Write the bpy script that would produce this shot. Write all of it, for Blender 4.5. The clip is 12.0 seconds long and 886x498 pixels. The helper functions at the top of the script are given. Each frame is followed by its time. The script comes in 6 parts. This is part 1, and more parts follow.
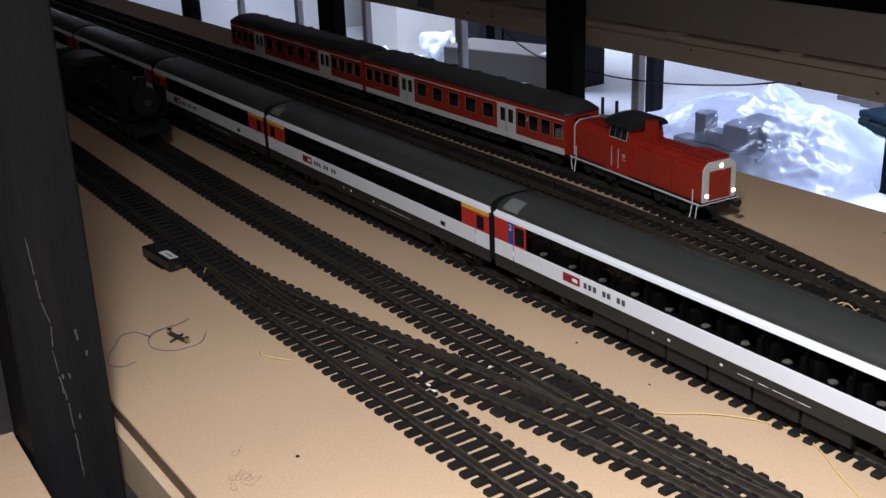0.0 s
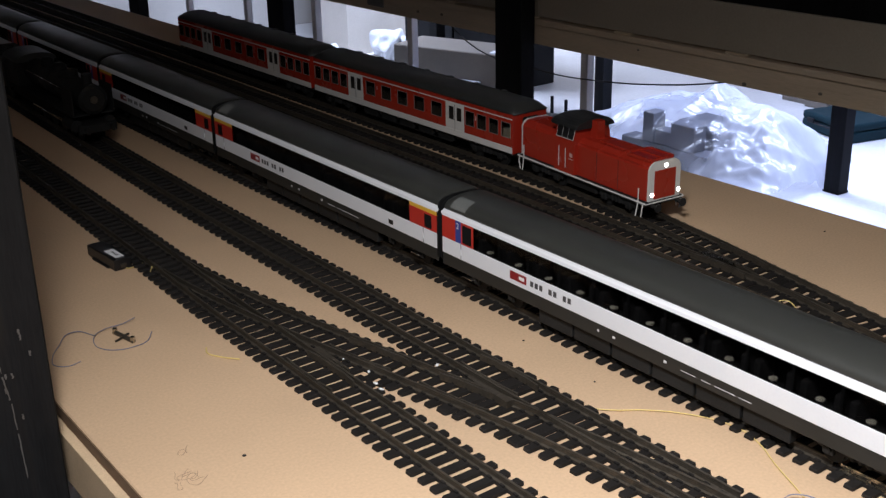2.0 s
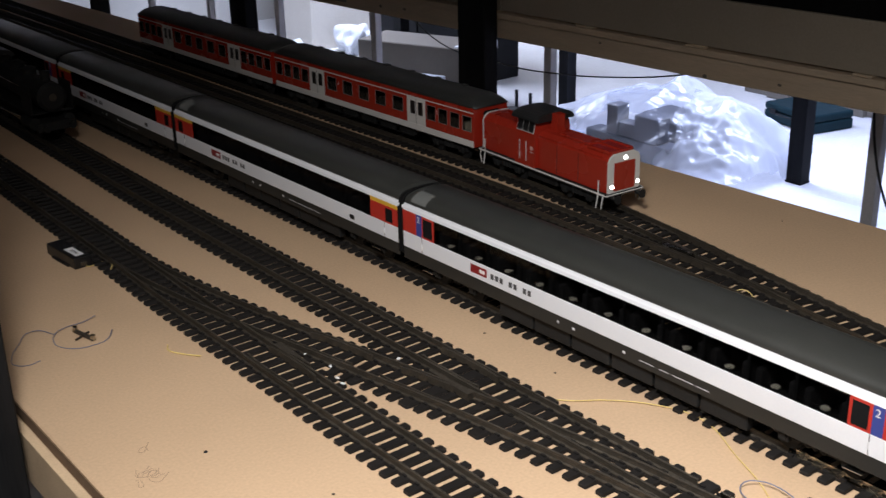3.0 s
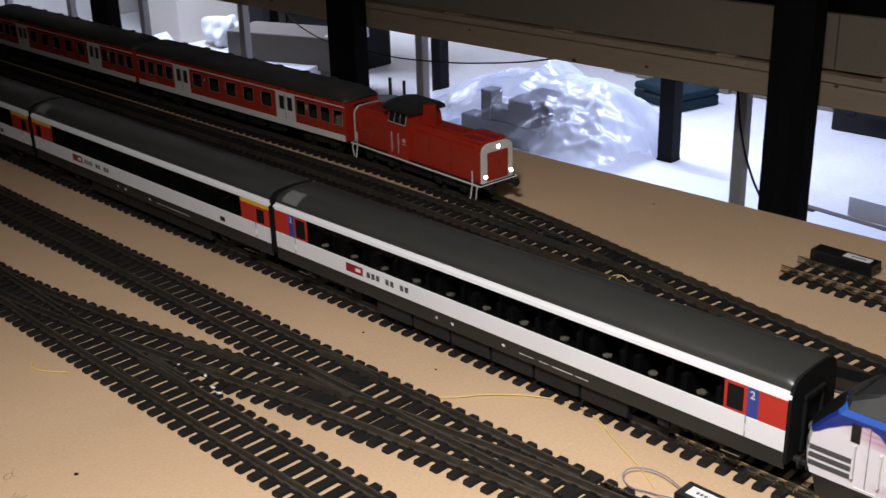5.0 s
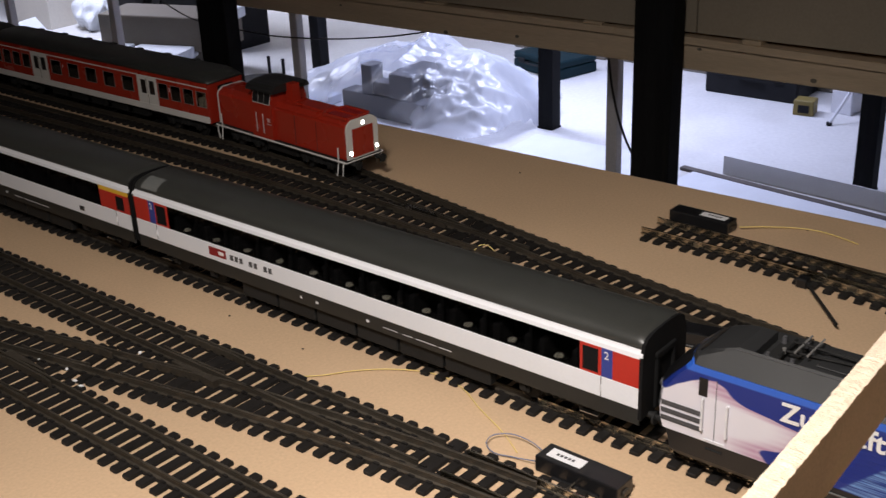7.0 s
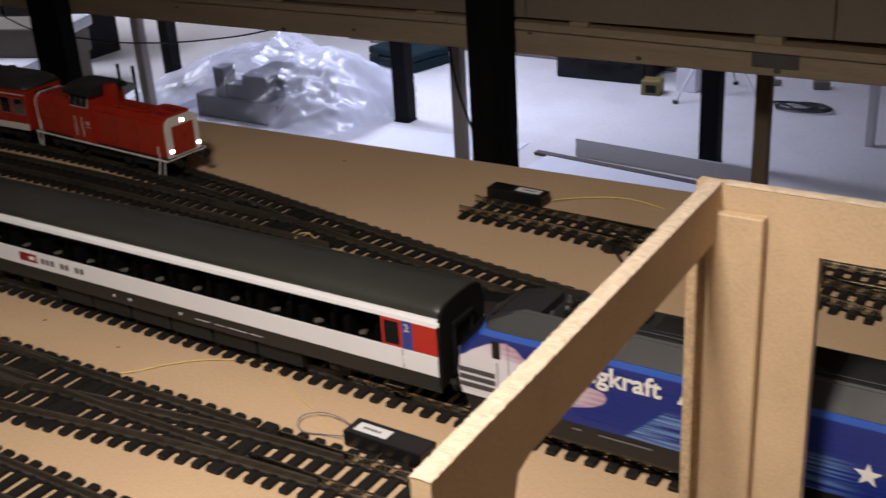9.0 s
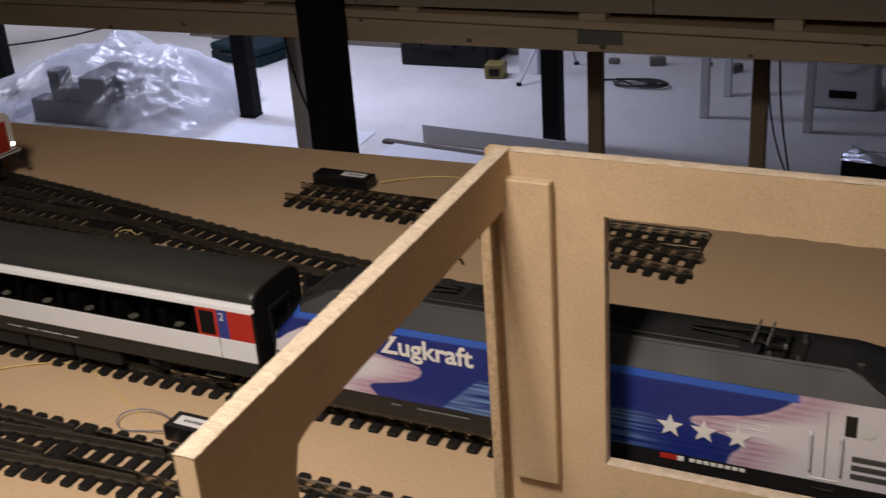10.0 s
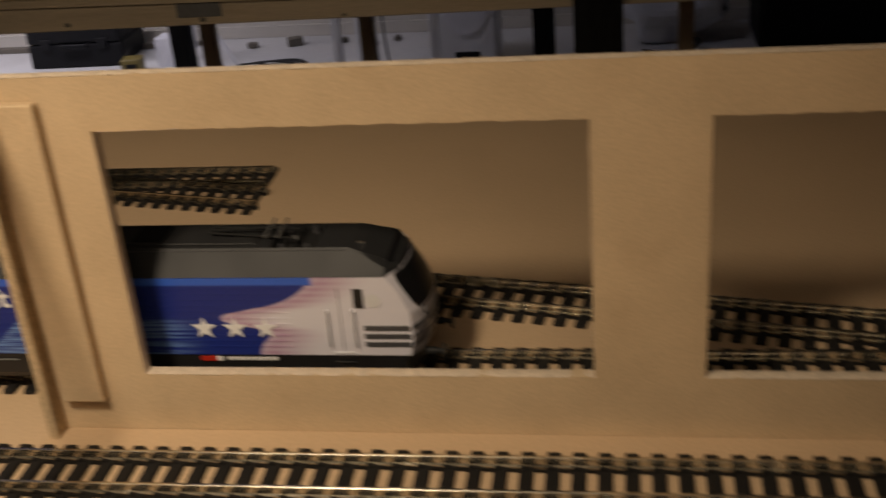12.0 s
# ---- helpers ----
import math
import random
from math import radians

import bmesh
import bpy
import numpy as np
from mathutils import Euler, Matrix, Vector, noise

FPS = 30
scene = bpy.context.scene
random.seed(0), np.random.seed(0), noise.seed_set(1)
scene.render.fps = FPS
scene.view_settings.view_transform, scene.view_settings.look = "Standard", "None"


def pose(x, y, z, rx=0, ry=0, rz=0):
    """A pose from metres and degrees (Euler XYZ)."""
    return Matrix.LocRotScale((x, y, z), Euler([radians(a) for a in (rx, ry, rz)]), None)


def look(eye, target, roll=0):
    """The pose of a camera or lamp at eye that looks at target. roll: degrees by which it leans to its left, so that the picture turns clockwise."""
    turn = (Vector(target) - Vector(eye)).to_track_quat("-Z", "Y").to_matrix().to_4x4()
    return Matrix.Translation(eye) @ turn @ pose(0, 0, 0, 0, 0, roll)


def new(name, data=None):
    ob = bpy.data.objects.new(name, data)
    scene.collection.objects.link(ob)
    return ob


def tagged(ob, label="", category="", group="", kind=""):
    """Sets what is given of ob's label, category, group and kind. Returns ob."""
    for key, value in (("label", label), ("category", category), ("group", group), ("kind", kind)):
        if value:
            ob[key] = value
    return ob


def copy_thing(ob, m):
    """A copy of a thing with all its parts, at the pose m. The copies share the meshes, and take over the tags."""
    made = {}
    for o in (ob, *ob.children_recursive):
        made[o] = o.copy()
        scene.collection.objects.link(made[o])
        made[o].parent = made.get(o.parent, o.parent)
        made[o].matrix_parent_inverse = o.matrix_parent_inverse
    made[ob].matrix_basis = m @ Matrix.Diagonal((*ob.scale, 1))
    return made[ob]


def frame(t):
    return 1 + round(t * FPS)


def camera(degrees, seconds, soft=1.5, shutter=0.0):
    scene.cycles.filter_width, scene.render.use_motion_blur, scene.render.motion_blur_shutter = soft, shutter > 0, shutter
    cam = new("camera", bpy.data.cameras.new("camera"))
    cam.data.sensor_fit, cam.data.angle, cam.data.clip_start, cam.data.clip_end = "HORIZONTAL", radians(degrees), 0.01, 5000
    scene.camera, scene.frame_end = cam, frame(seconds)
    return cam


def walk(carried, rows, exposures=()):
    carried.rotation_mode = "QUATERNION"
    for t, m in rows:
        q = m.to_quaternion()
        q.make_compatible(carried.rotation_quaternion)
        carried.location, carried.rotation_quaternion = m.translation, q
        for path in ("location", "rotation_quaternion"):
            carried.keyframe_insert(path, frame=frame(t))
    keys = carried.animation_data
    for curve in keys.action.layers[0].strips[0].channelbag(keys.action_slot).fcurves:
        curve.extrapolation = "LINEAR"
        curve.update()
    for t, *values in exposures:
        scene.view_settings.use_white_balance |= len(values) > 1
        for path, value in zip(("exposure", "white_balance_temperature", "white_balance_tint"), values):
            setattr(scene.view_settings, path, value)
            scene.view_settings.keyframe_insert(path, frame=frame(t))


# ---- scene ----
cam = camera(41.88, 12.0, soft=1.4, shutter=0.5)
# seconds, eye, point looked at, roll in degrees
ROWS = [
    (0, (-0.004, -0.007, 0.675), (1.037, 1.542, -0.042), -2.1),
    (0.5, (-0.002, -0.01, 0.674), (1.055, 1.529, -0.044), -1.8),
    (1, (-0.004, -0.01, 0.676), (1.067, 1.518, -0.044), -1.6),
    (1.5, (0.0, -0.014, 0.676), (1.091, 1.498, -0.048), -1.4),
    (2, (-0.003, -0.014, 0.678), (1.106, 1.485, -0.045), -1.2),
    (2.5, (-0.003, -0.015, 0.679), (1.113, 1.478, -0.046), -1.5),
    (3, (0.002, -0.025, 0.679), (1.152, 1.438, -0.054), -1.3),
    (5, (0.027, -0.012, 0.683), (1.322, 1.31, -0.076), -1.6),
    (5.5, (0.036, -0.013, 0.682), (1.363, 1.267, -0.094), -1.9),
    (6, (0.045, -0.021, 0.68), (1.396, 1.223, -0.11), -1.9),
    (6.5, (0.051, -0.034, 0.682), (1.426, 1.18, -0.115), -2.1),
    (8.5, (0.065, -0.104, 0.686), (1.545, 0.961, -0.133), -3.3),
    (9, (0.08, -0.136, 0.672), (1.594, 0.873, -0.143), -3.6),
    (9.5, (0.087, -0.161, 0.67), (1.679, 0.717, -0.165), -3.5),
    (10, (0.1, -0.187, 0.658), (1.724, 0.62, -0.187), -4.2),
    (10.5, (0.111, -0.213, 0.647), (1.774, 0.494, -0.21), -3.9),
    (11, (0.12, -0.243, 0.639), (1.819, 0.353, -0.231), -3.7),
    (11.5, (0.098, -0.288, 0.634), (1.824, 0.209, -0.246), -4.4),
    (12, (0.057, -0.359, 0.604), (1.822, -0.055, -0.286), -4.9),
]
EXPOSURES = [(0.0, 0.51, 5750, 10), (3.0, 0.46, 6150, 10), (6.5, 0.15, 6500, 12), (9.0, -0.14, 7000, 14), (10.5, -0.51, 7450, 14), (12.0, -0.53, 9000, 13)]
walk(cam, [(t, look(eye, target, roll)) for t, eye, target, roll in ROWS], EXPOSURES)

# ---------------------------------------------------------------- light
world = bpy.data.worlds.new("room_dark")
world.use_nodes = True
world.node_tree.nodes["Background"].inputs[0].default_value = (0.5, 0.55, 0.65, 1)
world.node_tree.nodes["Background"].inputs[1].default_value = 0.02
scene.world = world


def area_lamp(name, eye, target, w, h, watts, colour):
    data = bpy.data.lights.new(name, "AREA")
    data.shape, data.size, data.size_y, data.energy, data.color = "RECTANGLE", w, h, watts, colour
    ob = new(name, data)
    ob.matrix_world = look(eye, target)
    return ob


# main lamp, placed from the shadows behind the tunnel frame
lamp = area_lamp("key_fill_lamp", (0.0, 0.20, 1.36), (0.60, 0.46, 0.0), 0.22, 0.22, 10.4, (1.0, 0.95, 0.89))
lamp.data.spread = radians(100)
# added fill lamp with no known source, lights faces turned towards -y
area_lamp("key_fill_lamp", (-0.8, -0.55, 1.60), (0.7, 0.5, 0.0), 0.8, 0.8, 5.2, (1.0, 0.96, 0.92))
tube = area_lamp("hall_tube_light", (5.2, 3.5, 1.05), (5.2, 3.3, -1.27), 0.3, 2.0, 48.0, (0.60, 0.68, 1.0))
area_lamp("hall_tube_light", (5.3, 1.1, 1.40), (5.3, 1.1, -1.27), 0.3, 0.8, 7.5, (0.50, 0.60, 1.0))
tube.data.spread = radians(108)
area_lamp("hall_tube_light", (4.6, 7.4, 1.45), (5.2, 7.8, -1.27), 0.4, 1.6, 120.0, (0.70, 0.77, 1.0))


# ---------------------------------------------------------------- materials
def material(name, colour, rough=0.6, metal=0.0, vary=0.15, scale=6.0, grain=90.0, bump=0.1, dirt=0.0, dirt_colour=(0.05, 0.04, 0.03),
             stretch=(1, 1, 1), coat=0.0, per_piece=0.0, depth=0.002):
    m = bpy.data.materials.new(name)
    m.use_nodes = True
    nt = m.node_tree
    n, ln = nt.nodes, nt.links
    b = n["Principled BSDF"]
    b.inputs["Metallic"].default_value = metal
    b.inputs["Coat Weight"].default_value = coat
    geo = n.new("ShaderNodeNewGeometry")
    mp = n.new("ShaderNodeMapping")
    mp.inputs["Scale"].default_value = stretch
    ln.new(geo.outputs["Position"], mp.inputs["Vector"])
    big, fine = n.new("ShaderNodeTexNoise"), n.new("ShaderNodeTexNoise")
    big.inputs["Scale"].default_value, big.inputs["Detail"].default_value = scale, 5
    fine.inputs["Scale"].default_value, fine.inputs["Detail"].default_value = grain, 4
    ln.new(mp.outputs[0], big.inputs["Vector"])
    ln.new(mp.outputs[0], fine.inputs["Vector"])
    mixf = n.new("ShaderNodeMath")
    mixf.operation = "MULTIPLY_ADD"
    mixf.inputs[1].default_value = 0.5
    half = n.new("ShaderNodeMath")
    half.operation = "MULTIPLY"
    half.inputs[1].default_value = 0.5
    ln.new(fine.outputs["Fac"], half.inputs[0])
    ln.new(big.outputs["Fac"], mixf.inputs[0])
    ln.new(half.outputs[0], mixf.inputs[2])
    fac = mixf.outputs[0]
    if per_piece:
        oi = n.new("ShaderNodeObjectInfo")
        add = n.new("ShaderNodeMath")
        add.operation = "MULTIPLY_ADD"
        add.inputs[1].default_value = per_piece
        ln.new(oi.outputs["Random"], add.inputs[0])
        ln.new(fac, add.inputs[2])
        fac = add.outputs[0]
    ramp = n.new("ShaderNodeValToRGB")
    lo = [max(0.0, c * (1 - vary)) for c in colour]
    hi = [min(1.0, c * (1 + vary)) for c in colour]
    ramp.color_ramp.elements[0].position, ramp.color_ramp.elements[0].color = 0.32, (*lo, 1)
    ramp.color_ramp.elements[1].position, ramp.color_ramp.elements[1].color = 0.68, (*hi, 1)
    ln.new(fac, ramp.inputs[0])
    out = ramp.outputs[0]
    if dirt:
        sp = n.new("ShaderNodeTexNoise")
        sp.inputs["Scale"].default_value, sp.inputs["Detail"].default_value = scale * 1.7, 9
        ln.new(mp.outputs[0], sp.inputs["Vector"])
        r2 = n.new("ShaderNodeValToRGB")
        r2.color_ramp.elements[0].position, r2.color_ramp.elements[1].position = 0.56, 0.72
        ln.new(sp.outputs["Fac"], r2.inputs[0])
        sc = n.new("ShaderNodeMath")
        sc.operation = "MULTIPLY"
        sc.inputs[1].default_value = dirt
        ln.new(r2.outputs[0], sc.inputs[0])
        mx = n.new("ShaderNodeMix")
        mx.data_type = "RGBA"
        ln.new(sc.outputs[0], mx.inputs[0])
        ln.new(out, mx.inputs[6])
        mx.inputs[7].default_value = (*dirt_colour, 1)
        out = mx.outputs[2]
    ln.new(out, b.inputs["Base Color"])
    rr = n.new("ShaderNodeMapRange")
    rr.inputs[3].default_value, rr.inputs[4].default_value = max(0.03, rough - 0.1), min(1.0, rough + 0.1)
    ln.new(big.outputs["Fac"], rr.inputs[0])
    ln.new(rr.outputs[0], b.inputs["Roughness"])
    if bump:
        bp = n.new("ShaderNodeBump")
        bp.inputs["Strength"].default_value, bp.inputs["Distance"].default_value = bump, depth
        ln.new(fine.outputs["Fac"], bp.inputs["Height"])
        ln.new(bp.outputs[0], b.inputs["Normal"])
    return m


def glow(name, colour, strength):
    m = bpy.data.materials.new(name)
    m.use_nodes = True
    b = m.node_tree.nodes["Principled BSDF"]
    b.inputs["Emission Color"].default_value = (*colour, 1)
    b.inputs["Emission Strength"].default_value = strength
    return m


def pane_material(name, tint, gloss):
    m = bpy.data.materials.new(name)
    m.use_nodes = True
    nt = m.node_tree
    nt.nodes.remove(nt.nodes["Principled BSDF"])
    tr, gl, mx, fr = (nt.nodes.new("ShaderNodeBsdfTransparent"), nt.nodes.new("ShaderNodeBsdfGlossy"), nt.nodes.new("ShaderNodeMixShader"), nt.nodes.new("ShaderNodeFresnel"))
    tr.inputs[0].default_value = (*tint, 1)
    gl.inputs["Roughness"].default_value = gloss
    fr.inputs[0].default_value = 1.22
    nt.links.new(fr.outputs[0], mx.inputs[0])
    nt.links.new(tr.outputs[0], mx.inputs[1])
    nt.links.new(gl.outputs[0], mx.inputs[2])
    nt.links.new(mx.outputs[0], nt.nodes["Material Output"].inputs[0])
    return m


M = {}
M["board"] = material("board_face", (0.57, 0.397, 0.25), 0.62, vary=0.12, scale=2.6, grain=260, bump=0.03, dirt=0.17, dirt_colour=(0.36, 0.25, 0.16))
M["fibre"] = material("fibreboard", (0.58, 0.425, 0.27), 0.75, vary=0.16, scale=11, grain=420, bump=0.12, dirt=0.2, dirt_colour=(0.40, 0.26, 0.15), depth=0.0008)
M["edge_brown"] = material("raw_board_edge", (0.17, 0.105, 0.06), 0.85, vary=0.25, scale=60, grain=400, bump=0.4, stretch=(1, 0.2, 1))
M["pencil"] = material("pencil_mark", (0.30, 0.21, 0.14), 0.8, vary=0.2, scale=60, grain=300, bump=0.0)
M["fibre_fuzzy"] = material("fuzzy_fibreboard", (0.52, 0.38, 0.235), 0.9, vary=0.35, scale=150, grain=700, bump=0.9, dirt=0.3, dirt_colour=(0.30, 0.20, 0.11), depth=0.0014)
M["fibre_edge"] = material("fibreboard_edge", (0.68, 0.55, 0.42), 0.9, vary=0.22, scale=140, grain=700, bump=0.8, dirt=0.35, dirt_colour=(0.34, 0.22, 0.13), depth=0.0012)
M["pine"] = material("pine_beam", (0.56, 0.44, 0.31), 0.65, vary=0.13, scale=5, grain=60, bump=0.2, stretch=(6, 0.5, 6), dirt=0.15, dirt_colour=(0.26, 0.16, 0.08))
M["fascia"] = material("fascia_board", (0.33, 0.28, 0.215), 0.6, vary=0.10, scale=3, grain=150, bump=0.08)
M["steel_black"] = material("black_steel", (0.014, 0.014, 0.0148), 0.6, vary=0.35, scale=1.5, grain=20, bump=0.1, stretch=(24, 24, 1.6), dirt=0.5, dirt_colour=(0.022, 0.019, 0.017))
M["scuff"] = material("worn_scuff", (0.10, 0.092, 0.086), 0.7, vary=0.3, scale=20, grain=200, bump=0.1)
M["joint_plate"] = material("dull_steel_plate", (0.17, 0.165, 0.16), 0.55, vary=0.2, scale=30, grain=200, bump=0.08, dirt=0.2)
M["lath"] = material("dark_weathered_lath", (0.085, 0.07, 0.06), 0.75, vary=0.25, scale=9, grain=120, bump=0.2)
M["leg_grey"] = material("grey_leg", (0.66, 0.66, 0.69), 0.5, vary=0.12, scale=6, grain=160, bump=0.08)
M["leg_wood"] = material("raw_wood_leg", (0.34, 0.25, 0.17), 0.7, vary=0.2, scale=6, grain=90, bump=0.2, stretch=(5, 5, 0.6))
M["floor"] = material("screed_floor", (0.62, 0.61, 0.60), 0.55, vary=0.09, scale=1.6, grain=45, bump=0.08, dirt=0.2, dirt_colour=(0.40, 0.38, 0.36))
M["plaster"] = material("plaster_wall", (0.60, 0.56, 0.50), 0.85, vary=0.06, scale=2, grain=80, bump=0.12, dirt=0.2, dirt_colour=(0.42, 0.37, 0.31))
# one even tone, light enough for walls and ceiling to bounce fill into shadows
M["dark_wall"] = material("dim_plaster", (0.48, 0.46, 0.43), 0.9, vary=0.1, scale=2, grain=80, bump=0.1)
M["sleeper"] = material("sleeper_plastic", (0.0125, 0.0111, 0.0104), 0.6, vary=0.25, scale=40, grain=500, bump=0.25, per_piece=0.12, depth=0.0006)
M["rail"] = material("weathered_rail", (0.070, 0.059, 0.046), 0.45, metal=0.5, vary=0.4, scale=14, grain=300, bump=0.1, depth=0.0004)
# brass of the loose turnout; on other tracks it stands in for a highlight
M["rail_bright"] = material("brass_and_glint_rail", (0.56, 0.51, 0.42), 0.24, metal=1.0, vary=0.25, scale=30, grain=300, bump=0.06, dirt=0.35, dirt_colour=(0.10, 0.07, 0.05), depth=0.0004)
M["nickel"] = material("bright_metal", (0.62, 0.60, 0.56), 0.25, metal=1.0, vary=0.2, scale=50, grain=300, bump=0.05, depth=0.0004)
M["roof_grey"] = material("coach_roof_paint", (0.034, 0.0348, 0.032), 0.34, vary=0.12, scale=18, grain=400, bump=0.05, depth=0.0004)
M["roof_patch"] = material("grey_roof_patch", (0.13, 0.135, 0.13), 0.6, vary=0.1, scale=20, grain=300, bump=0.05, depth=0.0004)
M["coach_white"] = material("white_paint", (0.77, 0.78, 0.82), 0.33, vary=0.03, scale=10, grain=300, bump=0.02, depth=0.0003)
M["coach_red"] = material("red_paint", (0.45, 0.028, 0.018), 0.34, vary=0.06, scale=10, grain=300, bump=0.02, depth=0.0003)
M["emblem_red"] = material("emblem_red", (0.24, 0.014, 0.016), 0.4, vary=0.05, scale=10, grain=300, bump=0.0)
M["coach_blue"] = material("blue_paint", (0.035, 0.055, 0.26), 0.35, vary=0.06, scale=10, grain=300, bump=0.02, depth=0.0003)
M["coach_yellow"] = material("yellow_paint", (0.72, 0.42, 0.04), 0.35, vary=0.05, scale=10, grain=300, bump=0.02, depth=0.0003)
M["skirt"] = material("skirt_grey", (0.017, 0.0175, 0.0165), 0.5, vary=0.15, scale=14, grain=300, bump=0.06, depth=0.0003)
M["black"] = material("underframe_black", (0.017, 0.017, 0.017), 0.55, vary=0.3, scale=30, grain=400, bump=0.2, depth=0.0005)
M["rubber"] = material("gangway_rubber", (0.008, 0.008, 0.0085), 0.85, vary=0.2, scale=30, grain=300, bump=0.1, depth=0.0005)
M["inside"] = material("dark_interior", (0.016, 0.016, 0.017), 0.8, vary=0.3, scale=30, grain=200, bump=0.0)
M["seat"] = material("seat_cloth", (0.022, 0.021, 0.022), 0.9, vary=0.3, scale=60, grain=300, bump=0.1, depth=0.0005)
M["lampshade"] = material("cream_table_lamp", (0.80, 0.76, 0.62), 0.4, vary=0.06, scale=30, grain=200, bump=0.0)
M["pane_dark"] = pane_material("dark_window_glass", (0.34, 0.34, 0.34), 0.05)
M["pane_clear"] = pane_material("window_glass", (0.80, 0.82, 0.80), 0.04)
M["db_red"] = material("traffic_red_paint", (0.31, 0.021, 0.010), 0.26, vary=0.05, scale=10, grain=300, bump=0.03, depth=0.0003)
M["db_white"] = material("light_grey_paint", (0.62, 0.61, 0.59), 0.38, vary=0.05, scale=12, grain=300, bump=0.02, depth=0.0003)
M["cab_roof"] = material("black_cab_roof_paint", (0.014, 0.0145, 0.015), 0.40, vary=0.15, scale=16, grain=350, bump=0.08, depth=0.0004)
M["db_trim"] = material("grey_window_trim", (0.20, 0.17, 0.16), 0.4, vary=0.05, grain=300, bump=0.0)
M["cream_wall"] = material("cream_inner_wall", (0.50, 0.40, 0.24), 0.6, vary=0.05, grain=300, bump=0.0)
M["pale_marking"] = material("pale_pink_marking", (0.52, 0.30, 0.27), 0.5, vary=0.05, grain=300, bump=0.0)
M["db_roof"] = material("dark_roof_paint", (0.026, 0.027, 0.026), 0.45, vary=0.15, scale=16, grain=350, bump=0.08, depth=0.0004)
M["loco_skirt"] = material("black_skirt_paint", (0.011, 0.011, 0.012), 0.45, vary=0.2, scale=25, grain=300, bump=0.06, depth=0.0004)
M["loco_roof"] = material("loco_roof_grey", (0.017, 0.0175, 0.0185), 0.58, vary=0.12, scale=20, grain=400, bump=0.05, depth=0.0004)
M["white_print"] = material("white_print", (0.78, 0.77, 0.76), 0.4, vary=0.02, scale=20, grain=300, bump=0.0)
M["grey_print"] = material("grey_print", (0.065, 0.065, 0.07), 0.4, vary=0.05, scale=20, grain=300, bump=0.0)
M["lamp_on"] = glow("headlamp_glow", (1.0, 0.93, 0.82), 14.0)
M["box_black"] = material("black_plastic", (0.008, 0.008, 0.009), 0.35, vary=0.2, scale=25, grain=300, bump=0.05, depth=0.0004)
M["label"] = material("paper_label", (0.74, 0.74, 0.76), 0.7, vary=0.03, scale=40, grain=300, bump=0.03, depth=0.0003)
M["wire_yellow"] = material("yellow_wire", (0.72, 0.55, 0.20), 0.5, vary=0.05, bump=0.0)
M["wire_blue"] = material("blue_grey_wire", (0.16, 0.18, 0.26), 0.5, vary=0.05, bump=0.0)
M["wire_black"] = material("black_cable", (0.012, 0.012, 0.012), 0.5, vary=0.1, bump=0.0)
M["teal"] = material("teal_toolcase", (0.006, 0.021, 0.027), 0.6, vary=0.15, scale=20, grain=200, bump=0.08)
M["case_black"] = material("black_case", (0.012, 0.012, 0.013), 0.5, vary=0.2, scale=20, grain=200, bump=0.1)
M["yellow_card"] = material("yellow_carton", (0.17, 0.125, 0.03), 0.6, vary=0.1, scale=20, grain=120, bump=0.05)
M["white_slab"] = material("white_foam_slab", (0.68, 0.70, 0.74), 0.7, vary=0.06, scale=8, grain=150, bump=0.1)
M["grey_block"] = material("grey_building_block", (0.10, 0.098, 0.098), 0.9, vary=0.1, scale=8, grain=130, bump=0.25)
M["foil"] = material("crumpled_foil", (0.80, 0.81, 0.84), 0.25, metal=0.8, vary=0.05, scale=20, grain=60, bump=0.5)
M["carton"] = material("cardboard", (0.15, 0.13, 0.105), 0.8, vary=0.12, scale=8, grain=140, bump=0.1)
M["white_metal"] = material("white_enamel", (0.66, 0.66, 0.67), 0.35, vary=0.05, scale=6, grain=150, bump=0.02)
M["pane_dark"].node_tree.links.remove(M["pane_dark"].node_tree.nodes["Mix Shader"].inputs[0].links[0])
M["pane_dark"].node_tree.nodes["Mix Shader"].inputs[0].default_value = 0.02
M["sleeper"].node_tree.nodes["Principled BSDF"].inputs["Specular IOR Level"].default_value = 0.2
for key in ("steel_black", "black", "rubber", "case_black", "teal"):
    M[key].node_tree.nodes["Principled BSDF"].inputs["Specular IOR Level"].default_value = 0.12
M["steel_black"].node_tree.nodes["Principled BSDF"].inputs["Specular IOR Level"].default_value = 0.05



# ---------------------------------------------------------------- mesh helpers
def link(name, bm, mat, parent=None, label="", smooth=False):
    me = bpy.data.meshes.new(name)
    bm.normal_update()
    bm.to_mesh(me)
    bm.free()
    if smooth:
        for p in me.polygons:
            p.use_smooth = True
    me.materials.append(M[mat] if isinstance(mat, str) else mat)
    ob = new(name, me)
    if parent is not None:
        ob.parent = parent
    if label:
        ob["label"] = label
    return ob


def part(name, bm, mat, parent, label="", smooth=False):
    return link(name, bm, mat, parent, label, smooth)


def thing(name, x, y, z, label, category, group="", turn=0.0):
    ob = new(name)
    ob.empty_display_size = 0.01
    ob.matrix_world = pose(x, y, z, 0, 0, turn)
    return tagged(ob, label, category, group)


